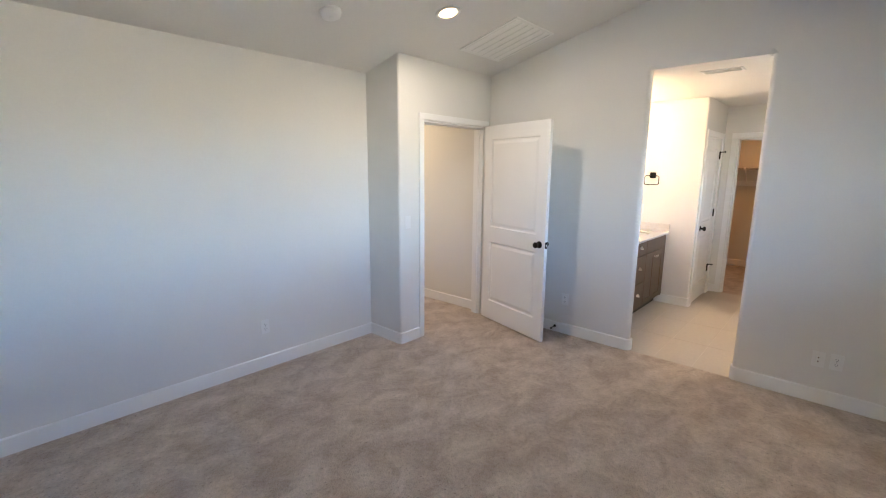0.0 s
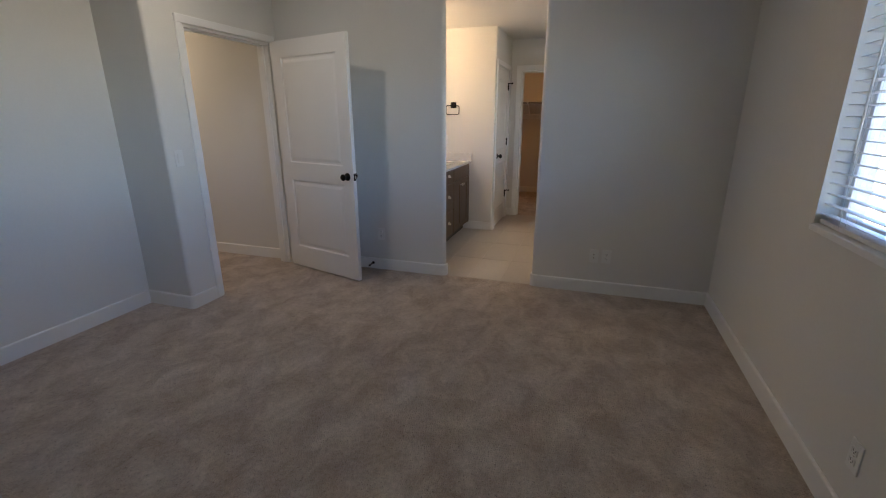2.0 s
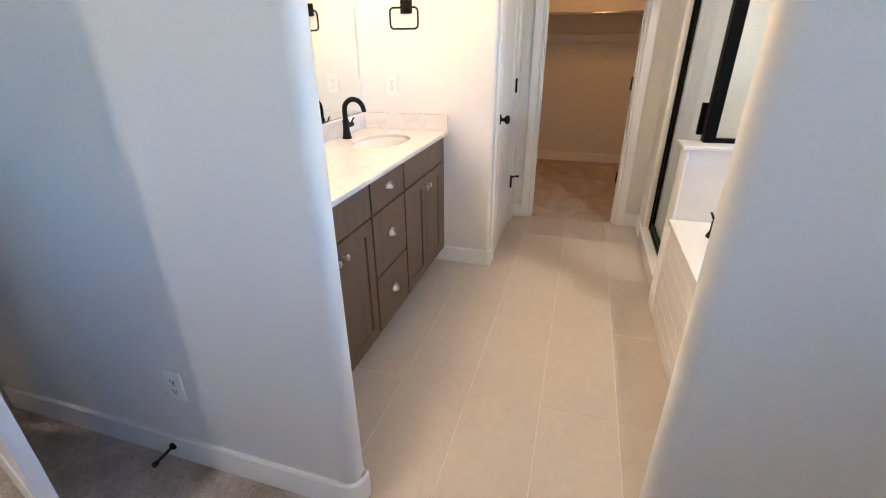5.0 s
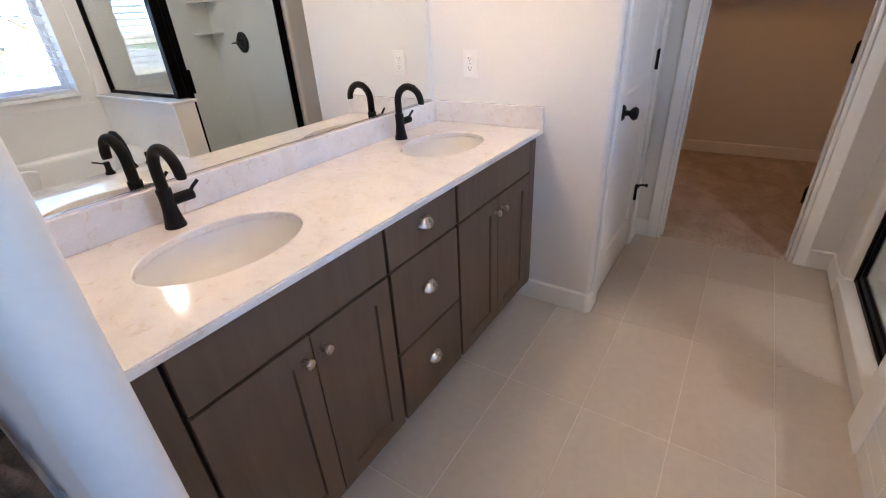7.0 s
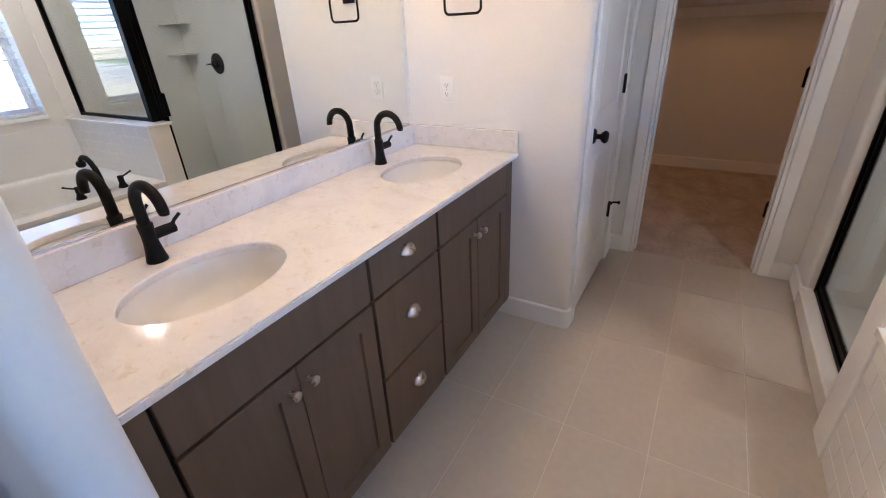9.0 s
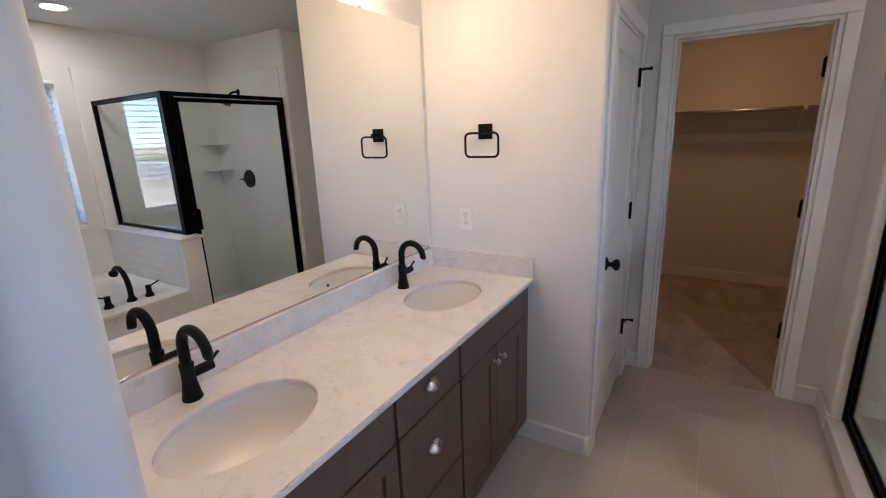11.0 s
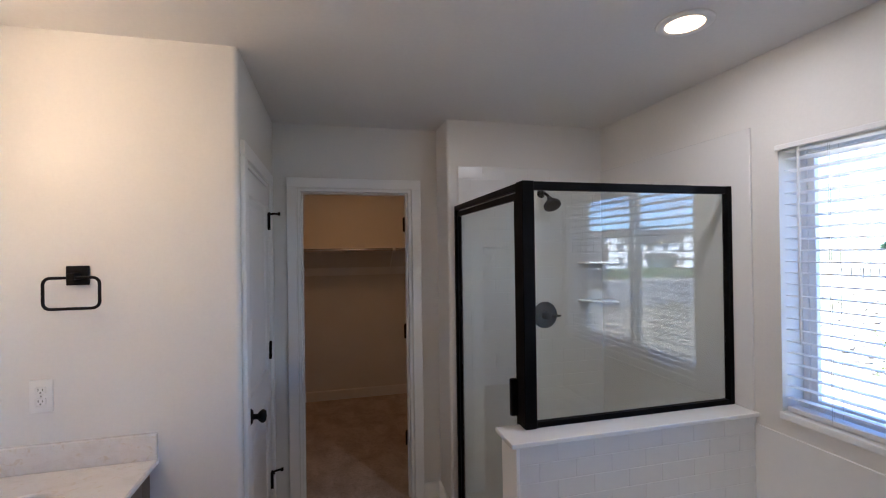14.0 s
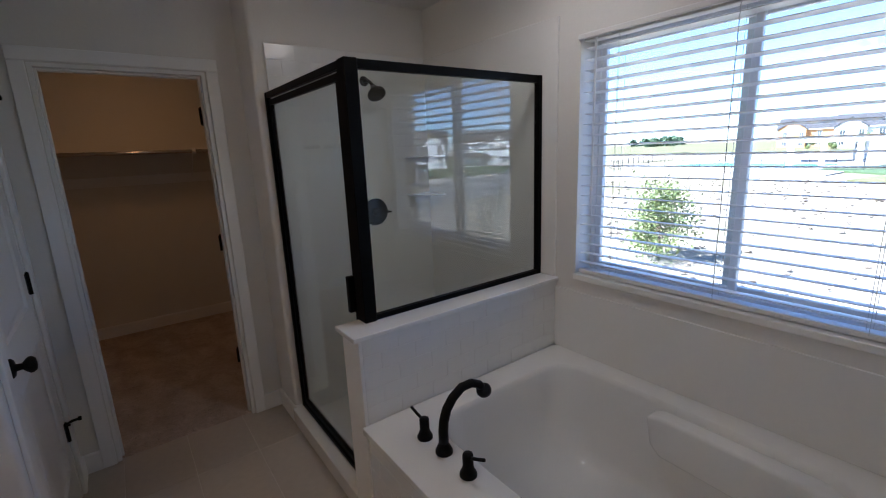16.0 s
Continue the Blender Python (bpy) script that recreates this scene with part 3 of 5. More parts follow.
def door(name, m, w, h, panels, knob_x, hinges, label, stops=()):
    """A two-panel leaf hinged at its own origin (x along the leaf, y through it)."""
    t = 0.035
    ob = thing(name, label, "door", m, kind="structure")
    part("leaf", panelled(w, h, t, panels), DOOR, ob)
    knob(ob, knob_x, 0.92, t)
    edge = w if knob_x > w / 2 else 0.0
    s = 1 if edge else -1
    part("latch_plate", box(min(edge - s * 0.001, edge + s * 0.0015), max(edge - s * 0.001, edge + s * 0.0015), -0.0125, 0.0125, 0.89, 0.95, 0.0004), BLACK, ob)
    part("latch_bolt", box(min(edge, edge + s * 0.011), max(edge, edge + s * 0.011), -0.006, 0.006, 0.909, 0.931, 0.002), STEEL, ob)
    hx = 0.0 if knob_x > w / 2 else w
    for z in hinges:
        bm = box(hx - 0.018, hx + 0.018, t / 2 - 0.001, t / 2 + 0.0015, z - 0.045, z + 0.045, 0.0006)
        merge(bm, lathe([(0, -0.048), (0.0065, -0.048), (0.0065, 0.048), (0.003, 0.052), (0, 0.052)], 12, pose(hx, t / 2 + 0.007, z)))
        part("hinge", bm, BLACK, ob, "matte black butt hinge")
    for z in stops:
        bm = tube([(hx, t / 2 + 0.008, z), (hx - 0.012, t / 2 + 0.03, z + 0.004), (hx - 0.016, t / 2 + 0.055, z + 0.004)], 0.006, 10)
        merge(bm, lathe([(0, 0), (0.010, 0), (0.010, 0.012), (0, 0.012)], 14, pose(hx - 0.016, t / 2 + 0.052, z + 0.004, -90)))
        merge(bm, tube([(hx, t / 2 + 0.010, z), (hx + 0.018, t / 2 + 0.022, z)], 0.005, 10))
        part("hinge_stop", bm, BLACK, ob, "black hinge-pin door stop")
    return ob


def two_panels(w, side=0.115):
    return [(side, w - side, 0.205, 0.845), (side, w - side, 1.005, 1.895)]


door("door_bedroom", pose(-2.70, 3.885, 0.014, 0, 0, -15.5), 0.912, 2.03, two_panels(0.912), 0.912 - 0.066, (0.19, 1.02, 1.83), "white two-panel interior door standing open on the carpet")
door("door_linen", pose(LX - 0.0195, LD[1] - 0.019, 0.010, 0, 0, -90), LD[1] - LD[0] - 0.038, LD[2] - 0.03, [(0.10, 0.582, 0.205, 0.835), (0.10, 0.582, 0.985, 1.865)], 0.682 - 0.062, (0.345, 1.07, 1.79), "white two-panel linen closet door, closed", (0.385, 1.83))
door("door_closet", pose(CD[1] - 0.012, CY + 0.10, 0.012, 0, 0, 28), 0.64, 1.985, two_panels(0.64, 0.1), 0.58, (0.35, 1.07, 1.79), "white two-panel closet door swung open into the closet")

# ---- windows and blinds ----


def window(name, y0, y1, z0, z1, split, face, label):
    """A white vinyl slider in the outer wall, between x = 1.08 and 1.14."""
    ob = thing(name, label, "window", kind="structure")
    fx0, fx1, fw = 1.075, 1.135, 0.024
    frame_bm = box(fx0, fx1, y0, y0 + fw, z0, z1, 0.003)
    for b in ((y1 - fw, y1, z0, z1), (y0 + fw, y1 - fw, z0, z0 + fw), (y0 + fw, y1 - fw, z1 - fw, z1)):
        box(fx0, fx1, *b, 0.003, 1, frame_bm)
    part("window_frame", frame_bm, VINYL, ob)
    for k, (a, b, x) in enumerate(((y0 + fw, split + 0.028, 1.117), (split - 0.028, y1 - fw, 1.093))):
        sw = 0.026
        sash = box(x - 0.012, x + 0.012, a, a + sw, z0 + fw, z1 - fw, 0.002)
        for c in ((b - sw, b, z0 + fw, z1 - fw), (a + sw, b - sw, z0 + fw, z0 + fw + sw), (a + sw, b - sw, z1 - fw - sw, z1 - fw)):
            box(x - 0.012, x + 0.012, *c, 0.002, 1, sash)
        s = part("sash", sash, VINYL, ob)
        g = part("pane", box(x - 0.003, x + 0.003, a + sw - 0.004, b - sw + 0.004, z0 + fw + sw - 0.004, z1 - fw - sw + 0.004), PANE, s)
        g.visible_shadow = False
    part("window_sill", box(face - 0.013, 1.075, y0 - 0.004, y1 + 0.004, z0 - 0.024, z0 + 0.004, 0.004, 2), TRIM, ob)
    return ob


def blind(y0, y1, z0, z1, x, face, label, wand=0.10):
    """A horizontal two-inch slat blind with its slats open, between y0 and y1."""
    ob = thing("window_blind", label, "blind")
    pitch, depth = 0.045, 0.05
    head = z1 - 0.024
    part("headrail", box(x - 0.026, x + 0.026, y0 + 0.006, y1 - 0.006, head, z1 - 0.004, 0.003), SLAT, ob)
    val = box(face - 0.018, face - 0.006, y0 - 0.008, y1 + 0.008, z1 - 0.018, z1 + 0.004, 0.004, 2)
    box(face - 0.006, face - 0.0005, y0 - 0.008, y0 + 0.002, z1 - 0.018, z1 + 0.004, 0.0, 1, val)
    box(face - 0.006, face - 0.0005, y1 - 0.002, y1 + 0.008, z1 - 0.018, z1 + 0.004, 0.0, 1, val)
    part("valance", val, SLAT, ob)
    n = int((head - z0 - 0.03) / pitch)
    me = None
    for i in range(n):
        z = head - 0.03 - i * pitch
        if me is None:
            bm = bmesh.new()
            prof = [(-depth / 2 + depth * k / 4, 0.0025 * (1 - (k / 2 - 1) ** 2)) for k in range(5)]
            outline = [(u, v + 0.0014) for u, v in prof] + [(u, v - 0.0014) for u, v in reversed(prof)]
            merge(bm, prism(outline, "y", y0 + 0.008, y1 - 0.008))
            s = part("slat", bm, SLAT, ob)
            me = s.data
        else:
            s = new("slat", me)
            s.parent = ob
        s.matrix_local = pose(x, 0, z, 0, 6 + random.uniform(-0.8, 0.8), 0)
    part("bottom_rail", box(x - 0.025, x + 0.025, y0 + 0.008, y1 - 0.008, z0 + 0.008, z0 + 0.028, 0.004, 2), SLAT, ob)
    cords = 3 if y1 - y0 < 1.5 else 4
    for i in range(cords):
        y = y0 + 0.17 + (y1 - y0 - 0.34) * i / (cords - 1)
        bm = bmesh.new()
        for dx in (-0.0265, 0.0265):
            merge(bm, tube([(x + dx, y, z0 + 0.02), (x + dx, y, head)], 0.0009, 5))
        merge(bm, tube([(x, y + 0.012, z0 + 0.02), (x, y + 0.012, head)], 0.0009, 5))
        part("ladder_cord", bm, CORD, ob)
    part("tilt_wand", tube([(x - 0.034, y1 - wand, head + 0.01), (x - 0.034, y1 - wand, head - 0.75)], 0.0042, 8), PLASTIC, ob)
    return ob


window("window_bedroom", BW[0], BW[1], BW[2], BW[3], 1.34, BX1, "white vinyl sliding window in the bedroom wall")
window("window_bathroom", TW[0], TW[1], TW[2], TW[3], 4.79, EX, "white vinyl sliding window above the bathtub")
blind(BW[0] + 0.004, BW[1] - 0.004, BW[2], BW[3], 1.037, BX1, "white faux-wood blind with open slats in the bedroom window", 0.16)
blind(TW[0] + 0.004, TW[1] - 0.004, TW[2], TW[3], 1.000, EX, "white faux-wood blind with open slats above the bathtub", 0.07)

# ---- ceiling fittings ----


def downlight(place, tilt, watts, label, colour=NEUTRAL):
    ob = thing("recessed_downlight", label, "ceiling light", pose(*place, 0, tilt, 0), "recessed downlights")
    ring = part("trim_ring", lathe([(0.062, -0.003), (0.068, -0.008), (0.092, -0.006), (0.095, 0.0), (0.090, 0.001), (0.062, 0.0)], 40), PLASTIC, ob, "white trim ring", True)
    part("lens", lathe([(0.0, -0.0045), (0.064, -0.0045), (0.064, -0.001), (0.0, -0.001)], 32), CANGLOW, ob, "glowing warm lens")
    l = lamp("downlight_lamp", (0, 0, 0), watts, 0.128, colour)
    l.matrix_world = pose(*place, 0, tilt, 0) @ pose(0, 0, -0.012)
    return ob


SLOPE = -math.degrees(math.atan((RIDGE - EAVE) / (RIDGE_X - BX0)))
downlight((-2.145, 2.648, vault(-2.145) - 0.001), SLOPE, 0.24, "white recessed downlight, lit, in the sloped bedroom ceiling")
downlight((0.45, 5.32, CZ - 0.001), 0, 0.22, "white recessed downlight, lit, above the bathtub")

# unseen fitting, added to brighten the hall beyond the bedroom door
downlight((-4.3, 3.45, 2.439), 0, 0.30, "unseen recessed downlight, lit, added to brighten the hall", WARM)

det = thing("smoke_detector", "white round smoke detector on the sloped ceiling", "smoke detector", pose(-2.52, 1.91, vault(-2.52), 0, SLOPE, 0))
part("base", lathe([(0, 0), (0.07, 0), (0.07, -0.012), (0, -0.012)], 32), PLASTIC, det, "", True)
part("cover", lathe([(0.064, -0.012), (0.064, -0.020), (0.060, -0.036), (0.050, -0.042), (0.0, -0.043)], 32), PLASTIC, det, "", True)
part("sounder_grille", lathe([(0, -0.0425), (0.018, -0.0425), (0.016, -0.046), (0, -0.046)], 24), PLASTIC, det)

vent = thing("ceiling_vent", "white louvred return-air grille on the sloped ceiling", "air vent", pose(-2.205, 3.475, vault(-2.205) - 0.001, 0, SLOPE, 0))
vw, vl, vb = 0.30, 0.29, 0.028
fr = box(-vw, -vw + vb, -vl, vl, -0.009, 0, 0.003)
for b in ((vw - vb, vw, -vl, vl), (-vw + vb, vw - vb, -vl, -vl + vb), (-vw + vb, vw - vb, vl - vb, vl)):
    box(*b, -0.009, 0, 0.003, 1, fr)
part("frame", fr, PLASTIC, vent)
part("backing", box(-vw + vb, vw - vb, -vl + vb, vl - vb, -0.002, -0.0005), PLASTIC, vent, "shaded back of the grille")
for i in range(6):
    a = -vl + vb + (2 * vl - 2 * vb) * (i + 0.5) / 6
    part("louvre", moved(box(-vw + vb, vw - vb, -0.0425, 0.0415, -0.0012, 0.0012), pose(0, a, -0.0065, 4, 0, 0)), PLASTIC, vent)

bv = thing("ceiling_vent", "small white supply register in the bathroom ceiling", "air vent", pose(-0.735, 4.42, CZ))
fr = box(-0.15, -0.125, -0.075, 0.075, -0.008, 0, 0.003)
for b in ((0.125, 0.15, -0.075, 0.075), (-0.125, 0.125, -0.075, -0.05), (-0.125, 0.125, 0.05, 0.075)):
    box(*b, -0.008, 0, 0.003, 1, fr)
part("frame", fr, PLASTIC, bv)
# near-black sheet in place of the shaded duct
part("backing", box(-0.125, 0.125, -0.05, 0.05, -0.002, -0.0005), SLOT_SHADE, bv)
for i in range(5):
    part("louvre", moved(box(-0.125, 0.125, -0.009, 0.009, -0.001, 0.001), pose(0, -0.04 + i * 0.02, -0.005, 35, 0, 0)), PLASTIC, bv)

sr = thing("ceiling_vent", "white supply register on the sloped ceiling near the window", "air vent", pose(0.655, 3.13, vault(0.655) - 0.001, 0, -SLOPE, 0))
fr = box(-0.075, 0.075, -0.16, -0.135, -0.008, 0, 0.003)
for b in ((-0.075, 0.075, 0.135, 0.16), (-0.075, -0.052, -0.135, 0.135), (0.052, 0.075, -0.135, 0.135)):
    box(*b, -0.008, 0, 0.003, 1, fr)
part("frame", fr, PLASTIC, sr)
part("backing", box(-0.052, 0.052, -0.135, 0.135, -0.002, -0.0005), PLASTIC, sr)
for i in range(5):
    part("louvre", moved(box(-0.011, 0.011, -0.135, 0.135, -0.001, 0.001), pose(-0.042 + i * 0.021, 0, -0.005, 0, 30, 0)), PLASTIC, sr)
part("damper_lever", box(-0.004, 0.004, 0.142, 0.150, -0.020, -0.006, 0.001), BLACK, sr)

# ---- outlets, switch, door stop ----


def plate(name, m, label, category, kind_of="outlet", group=""):
    """A wall plate in local x (across) and z (up), facing local -y."""
    ob = thing(name, label, category, m, group)
    part("cover_plate", box(-0.035, 0.035, -0.006, 0, -0.057, 0.057, 0.0025, 2), PLASTIC, ob)
    if kind_of == "outlet":
        for s in (-1, 1):
            face = part("receptacle", moved(box(-0.016, 0.016, -0.0085, -0.005, -0.0135, 0.0135, 0.004, 2), pose(0, 0, s * 0.0195)), PLASTIC, ob)
            # plug slots are near-black bits, their inner shade put into the colour
            slots = box(-0.0075, -0.0055, -0.0092, -0.0084, s * 0.0195 - 0.001, s * 0.0195 + 0.008)
            box(0.0055, 0.0075, -0.0092, -0.0084, s * 0.0195 - 0.001, s * 0.0195 + 0.006, 0, 1, slots)
            merge(slots, lathe([(0, 0), (0.0025, 0), (0.0025, 0.0008), (0, 0.0008)], 10, pose(0, -0.0084, s * 0.0195 - 0.007, 90)))
            part("slots", slots, SLOT_SHADE, face, "near-black bits for the shaded plug slots")
    elif kind_of == "switch":
        part("rocker", moved(box(-0.0165, 0.0165, -0.010, -0.004, -0.033, 0.033, 0.002), pose(0, 0, 0, 3, 0, 0)), PLASTIC, ob)
    else:
        part("jack_insert", box(-0.017, 0.017, -0.0085, -0.005, -0.034, 0.034, 0.002), PLASTIC, ob)
        for s in (-1, 1):
            part("jack", lathe([(0, 0), (0.005, 0), (0.005, 0.007), (0.002, 0.007), (0, 0.007)], 12, pose(0, -0.0085, s * 0.014, 90)), STEEL, ob)
    part("screw", lathe([(0, 0), (0.003, 0), (0.002, 0.001), (0, 0.001)], 10, pose(0, -0.006, 0, 90)), STEEL, ob)
    return ob


plate("wall_outlet", pose(0.229, BY1, 0.322), "white duplex outlet on the bedroom wall", "outlet", group="bedroom outlets")
plate("media_plate", pose(0.132, BY1, 0.320), "white media jack plate beside the outlet", "wall plate", "jack")
plate("wall_outlet", pose(-1.793, BY1, 0.350), "white duplex outlet behind the open door", "outlet", group="bedroom outlets")
plate("wall_outlet", pose(BX0, 1.645, 0.350, 0, 0, 90), "white duplex outlet on the long bedroom wall", "outlet", group="bedroom outlets")
plate("wall_outlet", pose(BX1, 1.99, 0.30, 0, 0, -90), "white duplex outlet below the bedroom window", "outlet", group="bedroom outlets")
plate("light_switch", pose(WX, 2.82, 1.135, 0, 0, 90), "white rocker light switch beside the bedroom door", "light switch", "switch")
plate("wall_outlet", pose(-1.749, LY, 1.139), "white duplex outlet above the vanity backsplash", "outlet")

ds = thing("door_stop", "black rigid door stop on the baseboard", "door stop", pose(-1.885, BY1 - BT, 0.058))
part("rose", lathe([(0, 0), (0.014, 0), (0.012, 0.008), (0.006, 0.012)], 18, pose(0, 0, 0, 90)), BLACK, ds)
part("rod", tube([(0, -0.005, 0), (0, -0.075, -0.004)], 0.0048, 10), BLACK, ds)
part("tip", lathe([(0, 0), (0.009, 0), (0.010, 0.012), (0.007, 0.017), (0, 0.018)], 16, pose(0, -0.07, -0.004, 90)), BLACK, ds, "rubber tip")

# ---- the vanity ----
VF, VZ0, VZ1 = -1.440, 0.096, 0.858        # carcass front, bottom, top
van = thing("vanity_cabinet", "grey-brown stained wooden double vanity with shaker doors", "cabinet", pose(0, 0, 0))
carc = box(MX + 0.001, VF - 0.02, 4.122, 4.14, VZ0, VZ1)
for b in ((5.832, 5.85, VZ0, VZ1), (4.14, 5.832, VZ0, VZ0 + 0.018), (4.787, 4.805, VZ0 + 0.018, VZ1), (5.162, 5.18, VZ0 + 0.018, VZ1), (4.14, 5.832, VZ1 - 0.05, VZ1 - 0.001)):
    box(MX + 0.001 if b[2] != VZ1 - 0.05 else VF - 0.04, VF - 0.02, *b, 0, 1, carc)
part("carcass", carc, WOOD, van)
# near-black sheet paints the shade that fills the gaps between the fronts
part("gap_shade_panel", box(VF - 0.0195, VF - 0.001, 4.123, 5.849, VZ0, VZ1 - 0.001), SLOT_SHADE, van, "near-black sheet standing in for the shade behind the door gaps")
part("toe_kick", box(-1.52, -1.50, 4.122, 5.85, 0.0, VZ0), TOEKICK, van, "recessed dark toe kick")
part("end_stile", box(VF, VF + 0.018, 5.788, 5.849, VZ0, VZ1 - 0.002, 0.001), WOOD, van)
part("end_stile", box(VF, VF + 0.012, 4.122, 4.200, VZ0, VZ1 - 0.002, 0.001), WOOD, van)


def front(name, y0, y1, z0, z1, rail):
    """A drawer front (rail 0: plain slab) or a shaker door in the plane of the cabinet's face."""
    w, h, t = y1 - y0, z1 - z0, 0.019
    bm = panelled(w, h, t, [(rail, w - rail, rail, h - rail)], False) if rail else box(0, w, -t / 2, t / 2, 0, h, 0.002)
    ob = part(name, bm, WOOD, van)
    ob.matrix_world = pose(VF + t / 2 + 0.001, y0, z0, 0, 0, 90)
    return ob


def cabinet_knob(parent, y, z):
    ob = part("knob", lathe([(0, 0), (0.008, 0), (0.006, 0.004), (0.005, 0.012), (0.012, 0.019), (0.0135, 0.025), (0.009, 0.029), (0, 0.03)], 20), NICKEL, parent, "satin nickel knob", True)
    ob.parent = None
    ob.matrix_world = pose(VF + 0.020, y, z, 0, 90, 0)
    ob.parent = parent
    ob.matrix_parent_inverse = parent.matrix_world.inverted()


def cup_pull(parent, y, z):
    """A half-cup pull, open below."""
    bm = bmesh.new()
    n, k = 14, 7
    rows = []
    for i in range(n + 1):
        a = math.pi * i / n
        row = []
        for j in range(k + 1):
            b = math.pi / 2 * j / k
            row.append(bm.verts.new((0.024 * math.sin(b), -0.036 * math.cos(a) * math.cos(b * 0.97), 0.026 * math.sin(a) * math.cos(b * 0.97) - 0.008 * math.sin(b))))
        rows.append(row)
    for a, b in zip(rows, rows[1:]):
        for j in range(k):
            bm.faces.new((a[j], a[j + 1], b[j + 1], b[j]))
    ob = part("cup_pull", bm, NICKEL, parent, "satin nickel cup pull", True)
    ob.modifiers.new("thickness", "SOLIDIFY").thickness = 0.0018
    ob.matrix_parent_inverse = parent.matrix_world.inverted()
    ob.matrix_basis = pose(VF + 0.0205, y, z)


bpy.context.view_layer.update()
fronts = []
for ya, yb in ((4.208, 4.789), (5.176, 5.782)):
    mid = (ya + yb) / 2
    front("false_front", ya, yb, 0.702, 0.846, 0)
    for a, b, ky in ((ya, mid - 0.0015, mid - 0.03), (mid + 0.0015, yb, mid + 0.03)):
        fronts.append(("k", front("door", a, b, 0.106, 0.693, 0.058), ky, 0.636))
for za, zb in ((0.702, 0.846), (0.396, 0.693), (0.106, 0.387)):
    fronts.append(("c", front("drawer", 4.802, 5.163, za, zb, 0), 4.980, (za + zb) / 2 + 0.008))
bpy.context.view_layer.update()
for kind_of, f, y, z in fronts:
    (cabinet_knob if kind_of == "k" else cup_pull)(f, y, z)

SINKS = ((-1.664, 4.497), (-1.670, 5.478))
SA, SB = 0.152, 0.205
CT0, CT1, CF = 0.858, 0.880, -1.391


def top_with_holes(x0, x1, y0, y1, z0, z1, holes, a, b):
    """A slab with an oval cut for each sink; the slab is divided between the sinks."""
    bm = bmesh.new()
    ys = [y0] + [(p[1] + q[1]) / 2 for p, q in zip(holes, holes[1:])] + [y1]
    n = 64
    for (cx, cy), ya, yb in zip(holes, ys, ys[1:]):
        angles = sorted([2 * math.pi * i / n for i in range(n)] + [math.atan2(y - cy, x - cx) % (2 * math.pi) for x in (x0, x1) for y in (ya, yb)])
        inner, outer = [], []
        for t in angles:
            c, s = math.cos(t), math.sin(t)
            r = 1 / math.sqrt((c / a) ** 2 + (s / b) ** 2)
            k = min(((x1 if c > 0 else x0) - cx) / c if abs(c) > 1e-9 else 1e9, ((yb if s > 0 else ya) - cy) / s if abs(s) > 1e-9 else 1e9)
            inner.append((cx + r * c, cy + r * s))
            outer.append((cx + k * c, cy + k * s))
        m = len(angles)
        vi = [[bm.verts.new((*p, z)) for p in inner] for z in (z1, z0)]
        ri = [bm.verts.new((cx + (p[0] - cx) * 0.985, cy + (p[1] - cy) * 0.985, z1 - 0.004)) for p in inner]
        vo = [[bm.verts.new((*p, z)) for p in outer] for z in (z1, z0)]
        for i in range(m):
            j = (i + 1) % m
            bm.faces.new((vi[0][i], vo[0][i], vo[0][j], vi[0][j]))
            bm.faces.new((vi[1][i], vi[1][j], vo[1][j], vo[1][i]))
            bm.faces.new((vi[0][i], vi[0][j], ri[j], ri[i]))
            bm.faces.new((ri[i], ri[j], vi[1][j], vi[1][i]))
            on_cut = lambda p: any(abs(p[1] - c) < 1e-6 for c in ys[1:-1])
            if not (on_cut(outer[i]) and on_cut(outer[j])):
                bm.faces.new((vo[0][i], vo[1][i], vo[1][j], vo[0][j]))
    bmesh.ops.remove_doubles(bm, verts=bm.verts, dist=1e-5)
    bmesh.ops.recalc_face_normals(bm, faces=bm.faces)
    edges = [e for e in bm.edges if len(e.link_faces) == 2 and e.calc_face_angle(0) > 1.3 and all(abs(v.co.x - x1) < 1e-5 for v in e.verts)]
    bmesh.ops.bevel(bm, geom=edges, offset=0.004, segments=2, affect="EDGES")
    return bm


counter = thing("vanity_countertop", "off-white quartz countertop with two oval cut-outs on the vanity", "countertop")
part("slab", top_with_holes(MX + 0.001, CF, 4.110, LY - 0.001, CT0, CT1, SINKS, SA, SB), QUARTZ, counter)
part("backsplash", box(MX + 0.001, MX + 0.021, 4.110, LY - 0.022, CT1 + 0.0005, 0.975, 0.002), QUARTZ, counter)
part("side_splash", box(MX + 0.001, CF - 0.002, LY - 0.021, LY - 0.001, CT1 + 0.0005, 0.975, 0.002), QUARTZ, counter)


